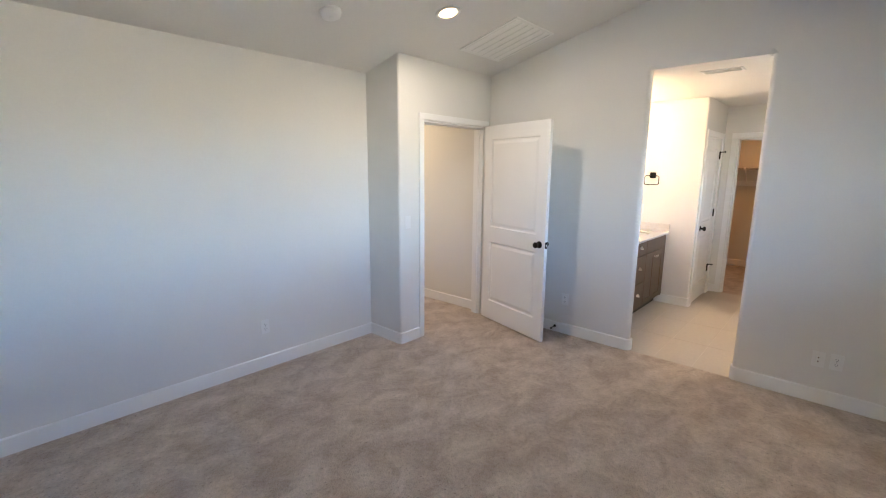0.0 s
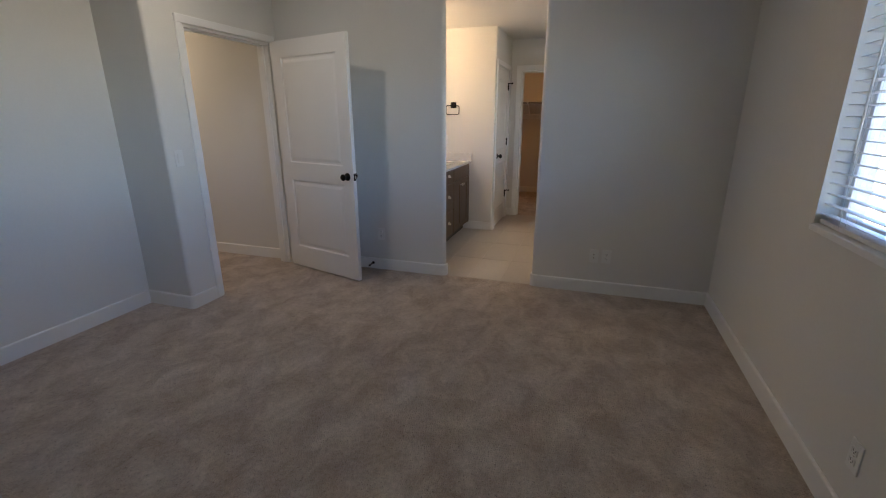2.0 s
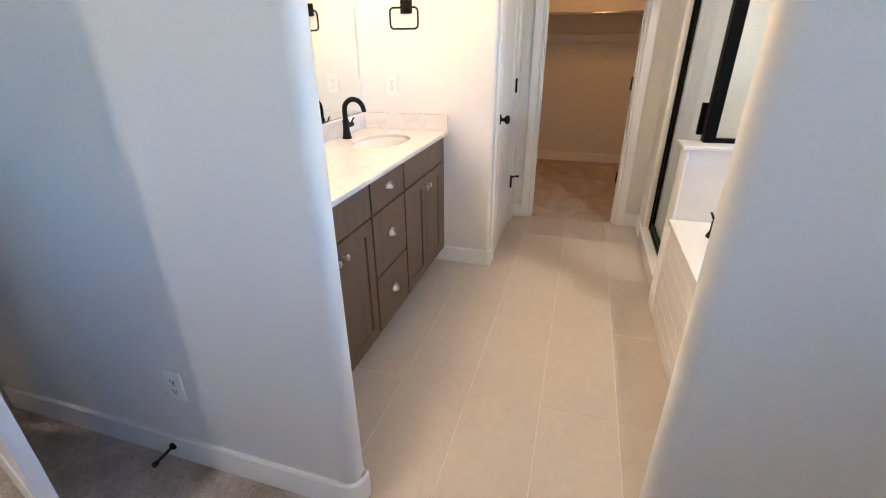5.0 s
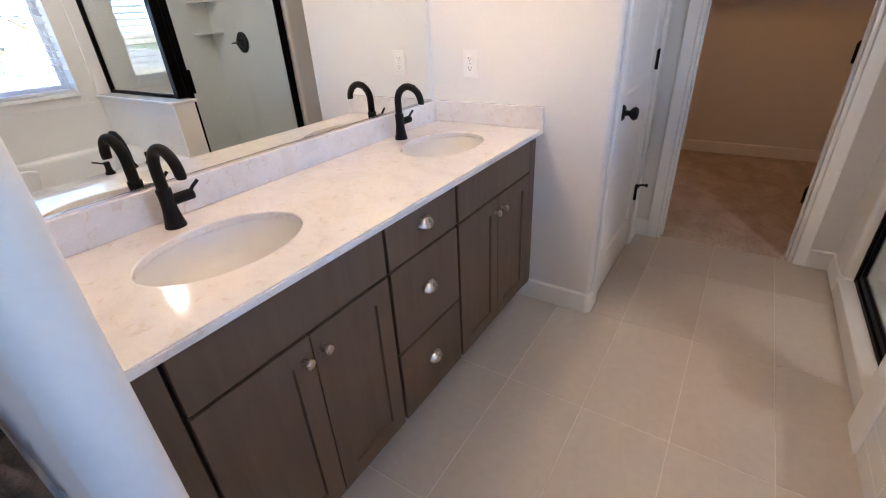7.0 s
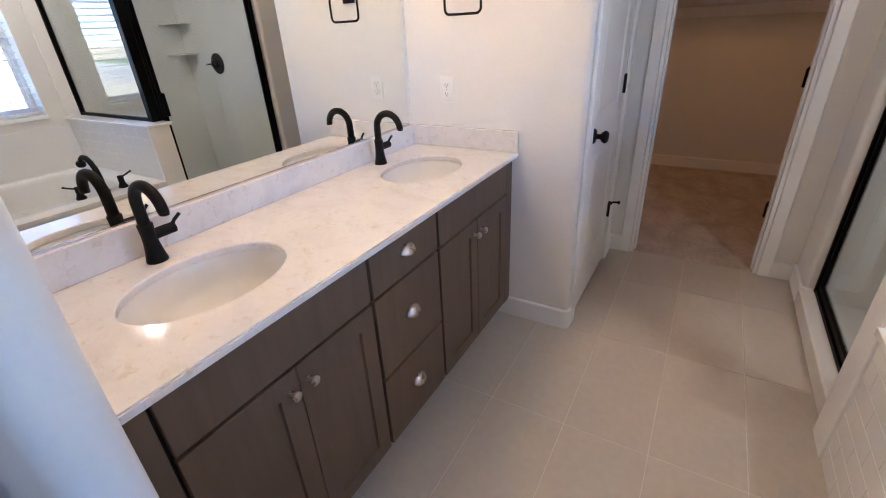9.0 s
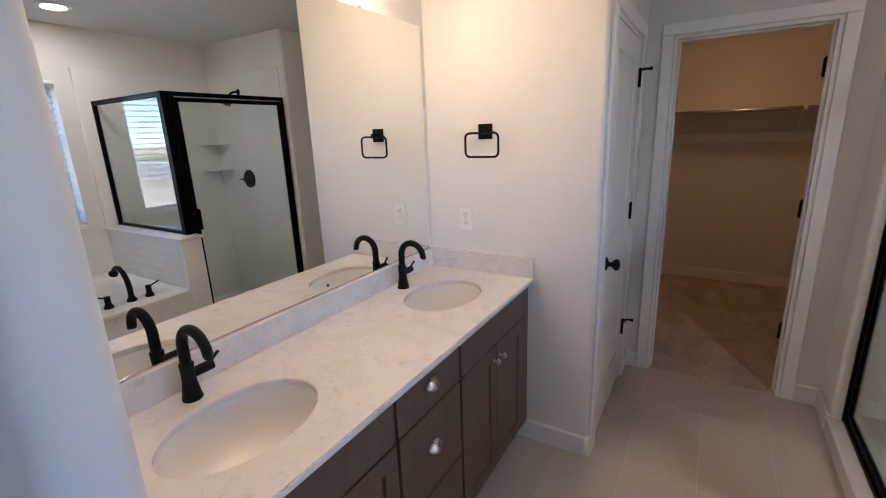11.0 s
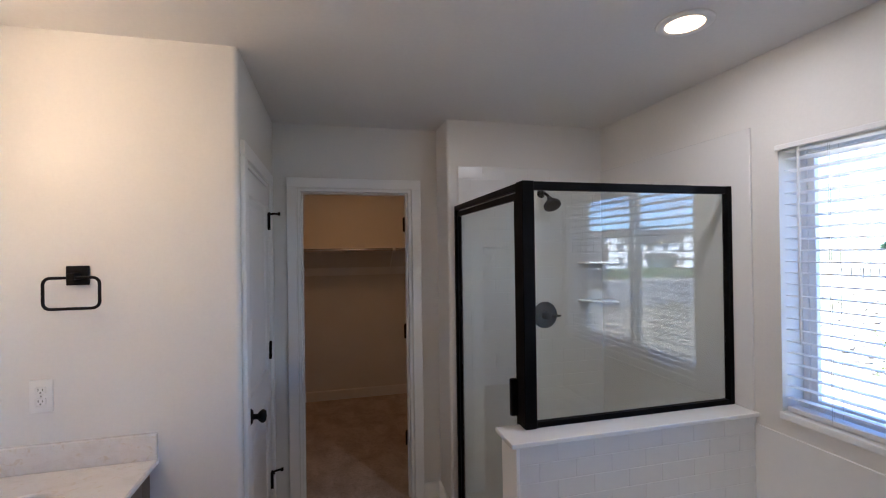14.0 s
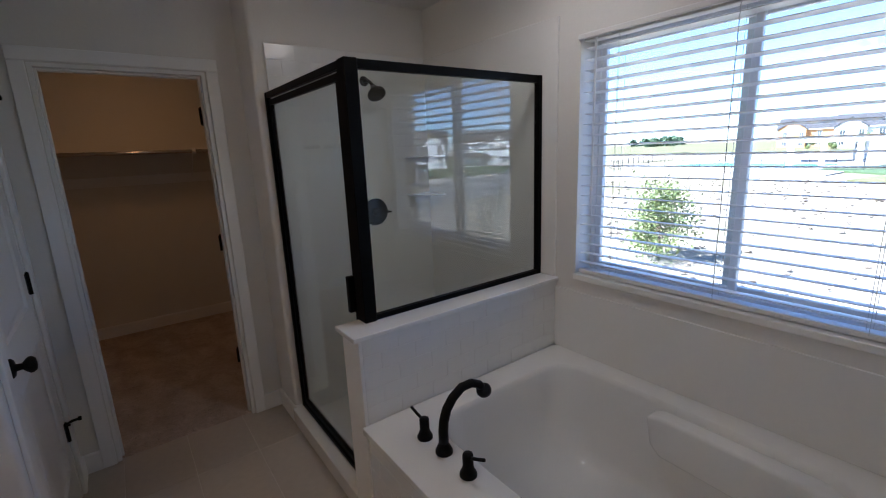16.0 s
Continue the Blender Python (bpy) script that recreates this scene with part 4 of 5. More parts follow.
def sink(x, y):
    ob = thing("undermount_sink", "white oval porcelain undermount sink", "sink", pose(x, y, CT0), "vanity sinks")
    prof = [(1.08, -0.001), (1.03, -0.001), (1.015, -0.004), (0.99, -0.03), (0.93, -0.07), (0.80, -0.105), (0.58, -0.128), (0.3, -0.138), (0.12, -0.141), (0.0, -0.141)]
    bowl = part("bowl", lathe(prof, 56, None, SA, SB), PORCELAIN, ob, "", True)
    bowl.modifiers.new("thickness", "SOLIDIFY").thickness = -0.008
    part("drain", lathe([(0.0, -0.1365), (0.022, -0.1365), (0.030, -0.1385), (0.031, -0.1405), (0, -0.1405)], 24), STEEL, ob, "steel drain ring", True)
    part("drain_stopper", lathe([(0.0, -0.131), (0.017, -0.133), (0.018, -0.1365), (0, -0.1365)], 24), STEEL, ob, "steel drain stopper", True)
    # flat near-black disc, the hole's shade put into its colour
    part("overflow_hole", lathe([(0, 0), (0.007, 0), (0.007, 0.003), (0, 0.003)], 16, pose(0.1405, 0, -0.045, 0, -78, 0)), SLOT_SHADE, ob, "near-black disc for the shaded overflow hole")
    return ob


def basin_faucet(x, y):
    """A tall curved single-lever faucet; the spout reaches towards +x, the lever to +y."""
    ob = thing("basin_faucet", "matte black gooseneck faucet with side lever", "faucet", pose(x, y, CT1 + 0.0005), "vanity faucets")
    part("base", lathe([(0, 0), (0.0265, 0), (0.0265, 0.004), (0.023, 0.02), (0.0185, 0.05), (0.0175, 0.075), (0.0185, 0.098), (0.0185, 0.104), (0, 0.104)], 28), BLACK, ob, "", True)
    r = 0.058
    path = [(0, 0, 0.10), (0, 0, 0.125), (0, 0, 0.15)] + [(r - r * math.cos(a), 0, 0.155 + r * math.sin(a)) for a in [math.radians(d) for d in range(0, 166, 11)]]
    end = Vector(path[-1])
    path.append(tuple(end + Vector((0.003, 0, -0.016))))
    part("spout", tube(path, lambda s: 0.0145 - 0.0015 * s, 16), BLACK, ob, "", True)
    part("aerator", lathe([(0, 0), (0.0115, 0), (0.0115, 0.006), (0, 0.006)], 18, pose(path[-1][0], 0, path[-1][2] - 0.004, 0, 10, 0)), BLACK, ob)
    hub = part("handle", tube([(0, 0.012, 0.07), (0, 0.042, 0.07), (0, 0.043, 0.07), (0, 0.068, 0.07)], 0.0145, 18), BLACK, ob)
    sharp_smooth(hub)
    lev = part("lever", tube([(0, 0.060, 0.072), (0.002, 0.072, 0.088), (0.004, 0.090, 0.102)], 0.0048, 10), BLACK, hub, "", True)
    return ob


for sx_, sy_ in SINKS:
    sink(sx_, sy_)
for y in (4.493, 5.468):
    basin_faucet(-1.876, y)

mir = thing("vanity_mirror", "large frameless wall mirror above the vanity", "mirror")
part("glass", box(MX + 0.002, MX + 0.007, 4.19, 5.814, 0.981, 2.034, 0.0012), MIRROR, mir)
part("bottom_channel", box(MX + 0.0005, MX + 0.009, 4.19, 5.814, 0.976, 0.981), STEEL, mir, "thin metal channel")
for yy in (4.6, 5.4):
    part("clip", box(MX + 0.0005, MX + 0.010, yy - 0.008, yy + 0.008, 2.031, 2.041, 0.001), STEEL, mir)

# ---- vanity light ----
vl_ = thing("vanity_light", "matte black four-lamp vanity light with seeded glass shades", "wall light", pose(MX, 5.0, 2.228))
part("backplate", lathe([(0, 0), (0.060, 0), (0.060, 0.012), (0.052, 0.018), (0, 0.018)], 32, pose(0.0005, 0, 0.03, 0, 90, 0)), BLACK, vl_, "", True)
part("arm", tube([(0.015, 0, 0.03), (0.05, 0, 0.034), (0.075, 0, 0.046), (0.098, 0, 0.053)], 0.0065, 10), BLACK, vl_, "", True)
part("bar", tube([(0.10, -0.346, 0.055), (0.10, 0.346, 0.055)], 0.0065, 12), BLACK, vl_)
for i in range(4):
    y = -0.334 + 0.223 * i
    h = part("lamp_holder", lathe([(0, 0.078), (0.0085, 0.078), (0.0085, 0.028), (0.018, 0.024), (0.033, 0.012), (0.036, 0.006), (0.036, 0.0), (0.021, 0.0), (0.021, -0.032), (0, -0.032)], 28, pose(0.10, y, 0)), BLACK, vl_, "", True)
    sharp_smooth(h)
    g = part("shade", lathe([(0.036, -0.0015), (0.047, -0.004), (0.050, -0.010), (0.050, -0.150), (0.0475, -0.150), (0.0475, -0.012), (0.045, -0.0065), (0.036, -0.004), (0.036, -0.0015)], 36, pose(0.10, y, 0)), SEEDED, h, "clear seeded glass shade", True)
    g.visible_shadow = False
    part("bulb", lathe([(0.013, -0.032), (0.014, -0.050), (0.022, -0.072), (0.029, -0.092), (0.030, -0.105), (0.025, -0.122), (0.013, -0.132), (0, -0.134)], 24, pose(0.10, y, 0)), BULB, h, "glowing warm bulb", True)

# ---- towel ring ----
tr = thing("towel_ring", "matte black square towel ring on the wall", "towel ring", pose(-1.636, LY, 1.553))
part("mount", box(-0.034, 0.034, -0.012, 0, -0.034, 0.034, 0.002), BLACK, tr)
part("post", box(-0.012, 0.012, -0.055, -0.012, -0.014, 0.010, 0.002), BLACK, tr)
path, hw, z0_, z1_, rr = [], 0.083, -0.112, -0.006, 0.022
for cx, cz, a0 in ((hw - rr, z1_ - rr, 90), (hw - rr, z0_ + rr, 0), (-hw + rr, z0_ + rr, -90), (-hw + rr, z1_ - rr, -180)):
    for k in range(7):
        a = math.radians(a0 - 15 * k)
        path.append((cx + rr * math.cos(a), -0.047, cz + rr * math.sin(a)))
part("ring", tube(path, 0.0052, 10, True), BLACK, tr, "", True)

# ---- bathtub ----
TX, TY0, TY1, TZ = -0.126, 4.122, 5.508, 0.555
PW0, PW1, PZ = 5.510, 5.650, 0.905         # half wall between tub and shower
tub = thing("bathtub", "white acrylic soaking tub set in a tiled deck", "bathtub")


def tub_shell():
    """Deck and basin: rounded rectangles that sink and taper."""
    bm = bmesh.new()
    cx, cy = (0.065 + 0.87) / 2, (4.26 + 5.39) / 2
    hx, hy = (0.87 - 0.065) / 2, (5.39 - 4.26) / 2
    levels = ((1.0, 1.0, TZ + 0.006, 0.16), (0.985, 0.99, TZ + 0.002, 0.155), (0.965, 0.975, TZ - 0.02, 0.15), (0.94, 0.955, TZ - 0.12, 0.15), (0.915, 0.93, TZ - 0.24, 0.15), (0.85, 0.86, TZ - 0.36, 0.16), (0.74, 0.76, TZ - 0.41, 0.18), (0.4, 0.45, TZ - 0.42, 0.12))
    rings = []
    for fx, fy, z, r in levels:
        pts = []
        for sx, sy, a0 in ((1, 1, 0), (-1, 1, 90), (-1, -1, 180), (1, -1, 270)):
            for k in range(9):
                a = math.radians(a0 + 90 * k / 8)
                pts.append(bm.verts.new((cx + sx * (hx * fx - r) + r * math.cos(a), cy + sy * (hy * fy - r) + r * math.sin(a), z)))
        rings.append(pts)
    n = len(rings[0])
    for a, b in zip(rings, rings[1:]):
        for i in range(n):
            bm.faces.new((a[i], a[(i + 1) % n], b[(i + 1) % n], b[i]))
    bm.faces.new(rings[-1])
    x0, x1, y0, y1 = -0.06, EX - 0.001, TY0, TY1
    outer = []
    for v in rings[0]:
        d = v.co - Vector((cx, cy, 0))
        k = min(((x1 if d.x > 0 else x0) - cx) / d.x if abs(d.x) > 1e-6 else 1e9, ((y1 if d.y > 0 else y0) - cy) / d.y if abs(d.y) > 1e-6 else 1e9)
        outer.append(bm.verts.new((cx + d.x * k, cy + d.y * k, TZ + 0.006)))
    for i in range(n):
        bm.faces.new((outer[i], outer[(i + 1) % n], rings[0][(i + 1) % n], rings[0][i]))
    return bm


shell = part("basin", tub_shell(), ACRYLIC, tub)
sharp_smooth(shell, 50)
bm = prism([(4.27, 0.532), (4.87, 0.532), (4.92, 0.515), (4.90, 0.40), (4.86, 0.36), (4.27, 0.34)], "x", 0.785, 0.862)
bmesh.ops.bevel(bm, geom=bm.edges[:], offset=0.016, segments=4, affect="EDGES", profile=0.5)
rest = part("arm_rest", bm, ACRYLIC, tub, "moulded arm rest inside the tub")
sharp_smooth(rest, 40)
part("deck_ledge", box(TX - 0.019, -0.050, TY0, TY1 + 0.001, TZ - 0.022, TZ + 0.0055, 0.003, 2), ACRYLIC, tub, "white solid-surface ledge")
ov = part("overflow", lathe([(0, 0.014), (0.030, 0.012), (0.034, 0.006), (0.034, 0), (0, 0)], 28, pose(0.085, 4.93, 0.475, 0, 84, 0)), BLACK, tub, "round black overflow plate", True)

apron = structure("tub_apron", box(TX + 0.004, -0.06, TY0, TY1 + 0.14, 0.0, TZ - 0.022), GLAZE_JOINT, "tub apron faced with white glazed subway tile", "tiled apron")
deck_wall = structure("half_wall", box(TX + 0.008, EX - 0.001, PW0 + 0.003, PW1 - 0.004, 0.0, PZ), GLAZE_JOINT, "half wall between tub and shower, faced with white subway tile", "half wall")
structure("half_wall_cap", box(TX - 0.028, EX - 0.001, PW0 - 0.014, PW1 + 0.014, PZ, PZ + 0.02, 0.004, 2), ACRYLIC, "white solid-surface cap on the half wall", "wall cap")
structure("half_wall_end", box(TX - 0.006, TX + 0.008, PW0, PW1, 0.0, PZ, 0.002), TRIM, "white end board of the half wall", "trim")
structure("tub_surround", box(EX - 0.008, EX - 0.0005, TY0, PW0 + 0.008, TZ + 0.006, 0.875, 0.002), ACRYLIC, "white gloss panel on the wall above the tub", "wall panel")
structure("tub_surround_end", box(-0.06, EX - 0.008, TY0 - 0.002, TY0 + 0.006, TZ + 0.006, 0.875, 0.002), ACRYLIC, "white gloss panel at the foot of the tub", "wall panel")

tf = thing("tub_faucet", "matte black arched deck-mounted tub spout", "faucet", pose(0.012, 5.205, TZ + 0.006))
part("base", lathe([(0, 0), (0.030, 0), (0.030, 0.008), (0.024, 0.022), (0.0175, 0.034), (0.0165, 0.05), (0, 0.05)], 28), BLACK, tf, "", True)
path = [(0, 0, 0.03), (0.0, 0, 0.08), (0.004, 0, 0.115), (0.018, 0.0, 0.155), (0.045, 0.0, 0.188), (0.085, 0.0, 0.212), (0.128, 0.0, 0.212), (0.162, 0.0, 0.195), (0.184, 0.0, 0.168)]
part("spout", tube(path, lambda s: 0.0175 - 0.003 * s, 16), BLACK, tf, "", True)
part("spout_tip", lathe([(0, 0), (0.024, 0), (0.028, 0.012), (0.026, 0.024), (0.014, 0.036), (0, 0.036)], 24, pose(0.190, 0, 0.150, 0, -20, 0)), BLACK, tf, "", True)
for y, s in ((5.312, 1), (5.069, -1)):
    h = thing("lever_tap", "matte black lever handle on the tub deck", "faucet handle", pose(0.006, y, TZ + 0.006), "tub handles")
    part("base", lathe([(0, 0), (0.028, 0), (0.028, 0.008), (0.020, 0.024), (0.0175, 0.034), (0.0175, 0.072), (0.016, 0.077), (0, 0.077)], 24), BLACK, h, "", True)
    part("lever", tube([(0.0, s * 0.006, 0.066), (-0.004 * s, s * 0.038, 0.078), (-0.008 * s, s * 0.07, 0.092)], 0.0055, 10), BLACK, h, "", True)

# ---- shower ----
SGY, SGX = 5.617, -0.03
pan = structure("shower_pan", box(0.02, EX - 0.001, PW1 - 0.004, AY - 0.001, 0.0, 0.05, 0.004, 2), ACRYLIC, "white acrylic shower pan", "shower pan")
structure("shower_curb", box(-0.108, 0.02, PW1, AY - 0.001, 0.0, 0.098, 0.008, 3), ACRYLIC, "white shower threshold", "curb")
structure("shower_panel_end", box(-0.026, EX - 0.012, AY - 0.012, AY - 0.0005, 0.05, 2.135, 0.002), GLAZE_JOINT, "white tiled shower wall panel", "wall panel")
structure("shower_panel_side", box(EX - 0.012, EX - 0.0005, 5.515, AY - 0.0005, PZ + 0.02, 2.125, 0.003), ACRYLIC, "white shower wall panel beside the window", "wall panel")
structure("shower_panel_low", box(EX - 0.012, EX - 0.0005, PW1 + 0.002, AY - 0.0005, 0.05, PZ + 0.02, 0.001), ACRYLIC, "white shower wall panel", "wall panel")
structure("shower_panel_inner", box(0.02, EX - 0.012, PW1 - 0.004, PW1 + 0.002, 0.05, PZ), ACRYLIC, "white panel inside the half wall", "wall panel")

enc = thing("shower_enclosure", "black-framed glass shower enclosure with a hinged door", "shower enclosure")
ZT = 1.890
part("corner_post", box(SGX - 0.026, SGX + 0.026, SGY - 0.022, SGY + 0.038, PZ + 0.0205, ZT, 0.003), FRAMEBLACK, enc)
part("panel_top_rail", box(SGX + 0.026, EX - 0.038, SGY - 0.013, SGY + 0.013, ZT - 0.034, ZT - 0.001, 0.002), FRAMEBLACK, enc)
part("panel_bottom_rail", box(SGX + 0.026, EX - 0.038, SGY - 0.013, SGY + 0.013, PZ + 0.0205, PZ + 0.042, 0.002), FRAMEBLACK, enc)
part("wall_channel", box(EX - 0.038, EX - 0.0125, SGY - 0.015, SGY + 0.015, PZ + 0.0205, ZT, 0.002), FRAMEBLACK, enc)
fg = part("fixed_glass", box(SGX + 0.02, EX - 0.03, SGY - 0.003, SGY + 0.003, PZ + 0.03, ZT - 0.02), SHOWER_GLASS, enc, "clear fixed glass panel")
fg.visible_shadow = False
part("door_header", box(SGX - 0.018, SGX + 0.018, SGY + 0.038, AY - 0.030, ZT - 0.028, ZT, 0.002), FRAMEBLACK, enc)
part("header_strip", box(SGX - 0.006, SGX + 0.006, SGY + 0.038, AY - 0.030, ZT - 0.036, ZT - 0.029), STEEL, enc, "thin pale strip under the header")
part("wall_jamb", box(SGX - 0.020, SGX + 0.020, AY - 0.030, AY - 0.008, 0.0985, ZT, 0.002), FRAMEBLACK, enc)
part("strike_jamb", box(SGX - 0.016, SGX + 0.016, PW1 + 0.0145, PW1 + 0.034, 0.0985, ZT - 0.03, 0.002), FRAMEBLACK, enc)
part("threshold_rail", box(SGX - 0.018, SGX + 0.018, PW1 + 0.034, AY - 0.030, 0.0985, 0.122, 0.002), FRAMEBLACK, enc)
dy0, dy1 = PW1 + 0.040, AY - 0.034
dr = box(SGX - 0.010, SGX + 0.010, dy0, dy1, ZT - 0.064, ZT - 0.037, 0.002)
for b in ((dy0, dy1, 0.126, 0.158), (dy0, dy0 + 0.024, 0.158, ZT - 0.064), (dy1 - 0.026, dy1, 0.158, ZT - 0.064)):
    box(SGX - 0.010, SGX + 0.010, *b, 0.002, 1, dr)
leaf = part("shower_door", dr, FRAMEBLACK, enc, "black metal door frame")
dg = part("door_glass", box(SGX - 0.003, SGX + 0.003, dy0 + 0.018, dy1 - 0.018, 0.15, ZT - 0.058), SHOWER_GLASS, leaf, "clear glass")
dg.visible_shadow = False
part("door_pull", box(SGX - 0.040, SGX - 0.010, dy0 + 0.004, dy0 + 0.028, 0.945, 1.095, 0.004, 2), FRAMEBLACK, leaf, "black block pull")

sh = thing("wall_shower", "matte black shower head on a short arm", "shower head", pose(0.522, AY - 0.0085, 1.975))
part("flange", lathe([(0, 0), (0.030, 0), (0.027, 0.007), (0.010, 0.010), (0, 0.010)], 24, pose(0, 0, 0, 90)), BLACK, sh, "", True)
part("arm", tube([(0, -0.004, 0), (0, -0.05, 0.0), (0, -0.085, -0.018), (0, -0.115, -0.045)], 0.0095, 12), BLACK, sh, "", True)
part("head", lathe([(0, 0.03), (0.014, 0.03), (0.018, 0.012), (0.040, -0.012), (0.052, -0.026), (0.052, -0.038), (0.046, -0.042), (0, -0.042)], 30, pose(0, -0.128, -0.062, -38, 0, 0)), BLACK, sh, "", True)
sv_ = thing("shower_valve", "round matte black shower valve with lever", "shower valve", pose(0.537, AY - 0.0085, 1.206))
part("plate", lathe([(0, 0), (0.084, 0), (0.084, 0.005), (0.078, 0.010), (0, 0.012)], 40, pose(0, 0, 0, 90)), BLACK, sv_, "", True)
part("hub", lathe([(0, 0), (0.026, 0), (0.024, 0.045), (0, 0.047)], 24, pose(0, -0.01, 0, 90)), BLACK, sv_, "", True)
part("lever", tube([(0, -0.045, 0), (0.04, -0.048, 0.0), (0.085, -0.05, -0.003)], 0.0065, 10), BLACK, sv_, "", True)
for z in (1.53, 1.29):
    s = thing("corner_shelf", "white quarter-round shelf in the shower corner", "shelf", pose(EX - 0.0125, AY - 0.008, z), "shower corner shelves")
    outline = [(0, 0)] + [(-0.18 * math.cos(math.radians(a)), -0.18 * math.sin(math.radians(a))) for a in range(0, 91, 9)]
    part("shelf", prism(outline, "z", -0.004, 0.004), ACRYLIC, s)

# ---- walk-in closet ----
shelf = thing("closet_shelf", "white painted closet shelf with a hanging rod", "shelf", pose(0, 0, 1.665))
part("board", box(-2.0, 0.95, 8.70, 9.029, -0.019, 0.0, 0.002), TRIM, shelf)
part("cleat", box(-2.0, 0.95, 9.012, 9.029, -0.30, -0.215, 0.002), TRIM, shelf)
part("hanging_rod", tube([(-1.99, 8.672, -0.020), (0.94, 8.672, -0.020)], 0.0165, 16), STEEL, shelf, "bright steel rod", True)
for x in (-1.12, -0.13):
    b = part("bracket", box(x - 0.011, x + 0.011, 8.73, 9.028, -0.028, -0.0195, 0.001), TRIM, shelf, "white shelf bracket")
    part("brace", tube([(x, 8.75, -0.03), (x, 9.02, -0.25)], 0.006, 8), TRIM, b)
    part("hook", lathe([(0.018, -0.014), (0.022, -0.014), (0.022, 0.014), (0.018, 0.014)], 18, pose(x, 8.672, -0.020, 0, 90, 0)), TRIM, b)
cl = thing("closet_light", "flush round closet light, lit", "ceiling light", pose(-0.55, 8.0, CZ - 0.001))
part("base", lathe([(0, 0), (0.15, 0), (0.15, -0.018), (0, -0.018)], 36), PLASTIC, cl, "", True)
part("diffuser", lathe([(0.14, -0.018), (0.13, -0.05), (0.09, -0.072), (0, -0.08)], 36), glow_material("closet_diffuser", (1.0, 0.46, 0.15), 0.62), cl, "glowing warm diffuser", True)

# ---- tiles ----
structure("floor_bathroom_bed", box(MX, 0.02, 4.045, 6.885, -0.03, -0.0015), GROUT, "pale grout bed of the bathroom floor", "floor")
tile_floor = thing("floor_bathroom", "beige-grey rectangular porcelain floor tiles in a straight grid", "tiled floor", kind="structure")
xs = [MX] + [-1.856 + 0.303 * i for i in range(7)] + [-0.005]
ys = [4.046, 4.645, 5.254, 5.862, 6.468, 6.884]
meshes = {}
for xa, xb in zip(xs, xs[1:]):
    for ya, yb in zip(ys, ys[1:]):
        key = (round(xb - xa, 3), round(yb - ya, 3))
        if key not in meshes:
            o = part("tile", box(0.0015, key[0] - 0.0015, 0.0015, key[1] - 0.0015, -0.0085, 0.0, 0.0012), TILE, tile_floor)
            meshes[key] = o.data
        else:
            o = new("tile", meshes[key])
            o.parent = tile_floor
        o.location = (xa, ya, 0)

SUB = {}


def subway(parent, place, length, height, across, up=(0, 0, 1), normal=(0, -1, 0), tw=0.152, th=0.076):
    """Courses of subway tile in running bond over a rectangle; place is its lower corner."""
    across, up, normal = Vector(across), Vector(up), Vector(normal)
    rows = int(round(height / th))
    hh = height / rows
    for r in range(rows):
        u = -tw / 2 if r % 2 else 0.0
        while u < length - 0.005:
            a, b = max(u, 0.0), min(u + tw, length)
            u += tw
            if b - a < 0.012:
                continue
            key = (round(b - a, 3), round(hh, 4))
            if key not in SUB:
                o = part("tile", box(0.0008, key[0] - 0.0008, -0.006, 0.0, 0.0008, key[1] - 0.0008, 0.0012), GLAZE, parent)
                SUB[key] = o.data
            else:
                o = new("tile", SUB[key])
                o.parent = parent
            p = Vector(place) + across * a + up * (r * hh)
            o.matrix_local = Matrix(((across.x, -normal.x, up.x, p.x), (across.y, -normal.y, up.y, p.y), (across.z, -normal.z, up.z, p.z), (0, 0, 0, 1)))


subway(deck_wall, (TX + 0.008, PW0 + 0.0075, TZ + 0.006), EX - 0.008 - TX - 0.008, PZ - TZ - 0.006, (1, 0, 0))
subway(apron, (TX + 0.0075, TY1 + 0.0, 0.0), TY1 - TY0, TZ - 0.023, (0, -1, 0), normal=(-1, 0, 0))
subway(bpy.data.objects["shower_panel_end"], (-0.024, AY - 0.007, 0.052), EX - 0.014 + 0.024, 2.08, (1, 0, 0))

# ---- outdoors, one storey below ----
GZ = -2.9


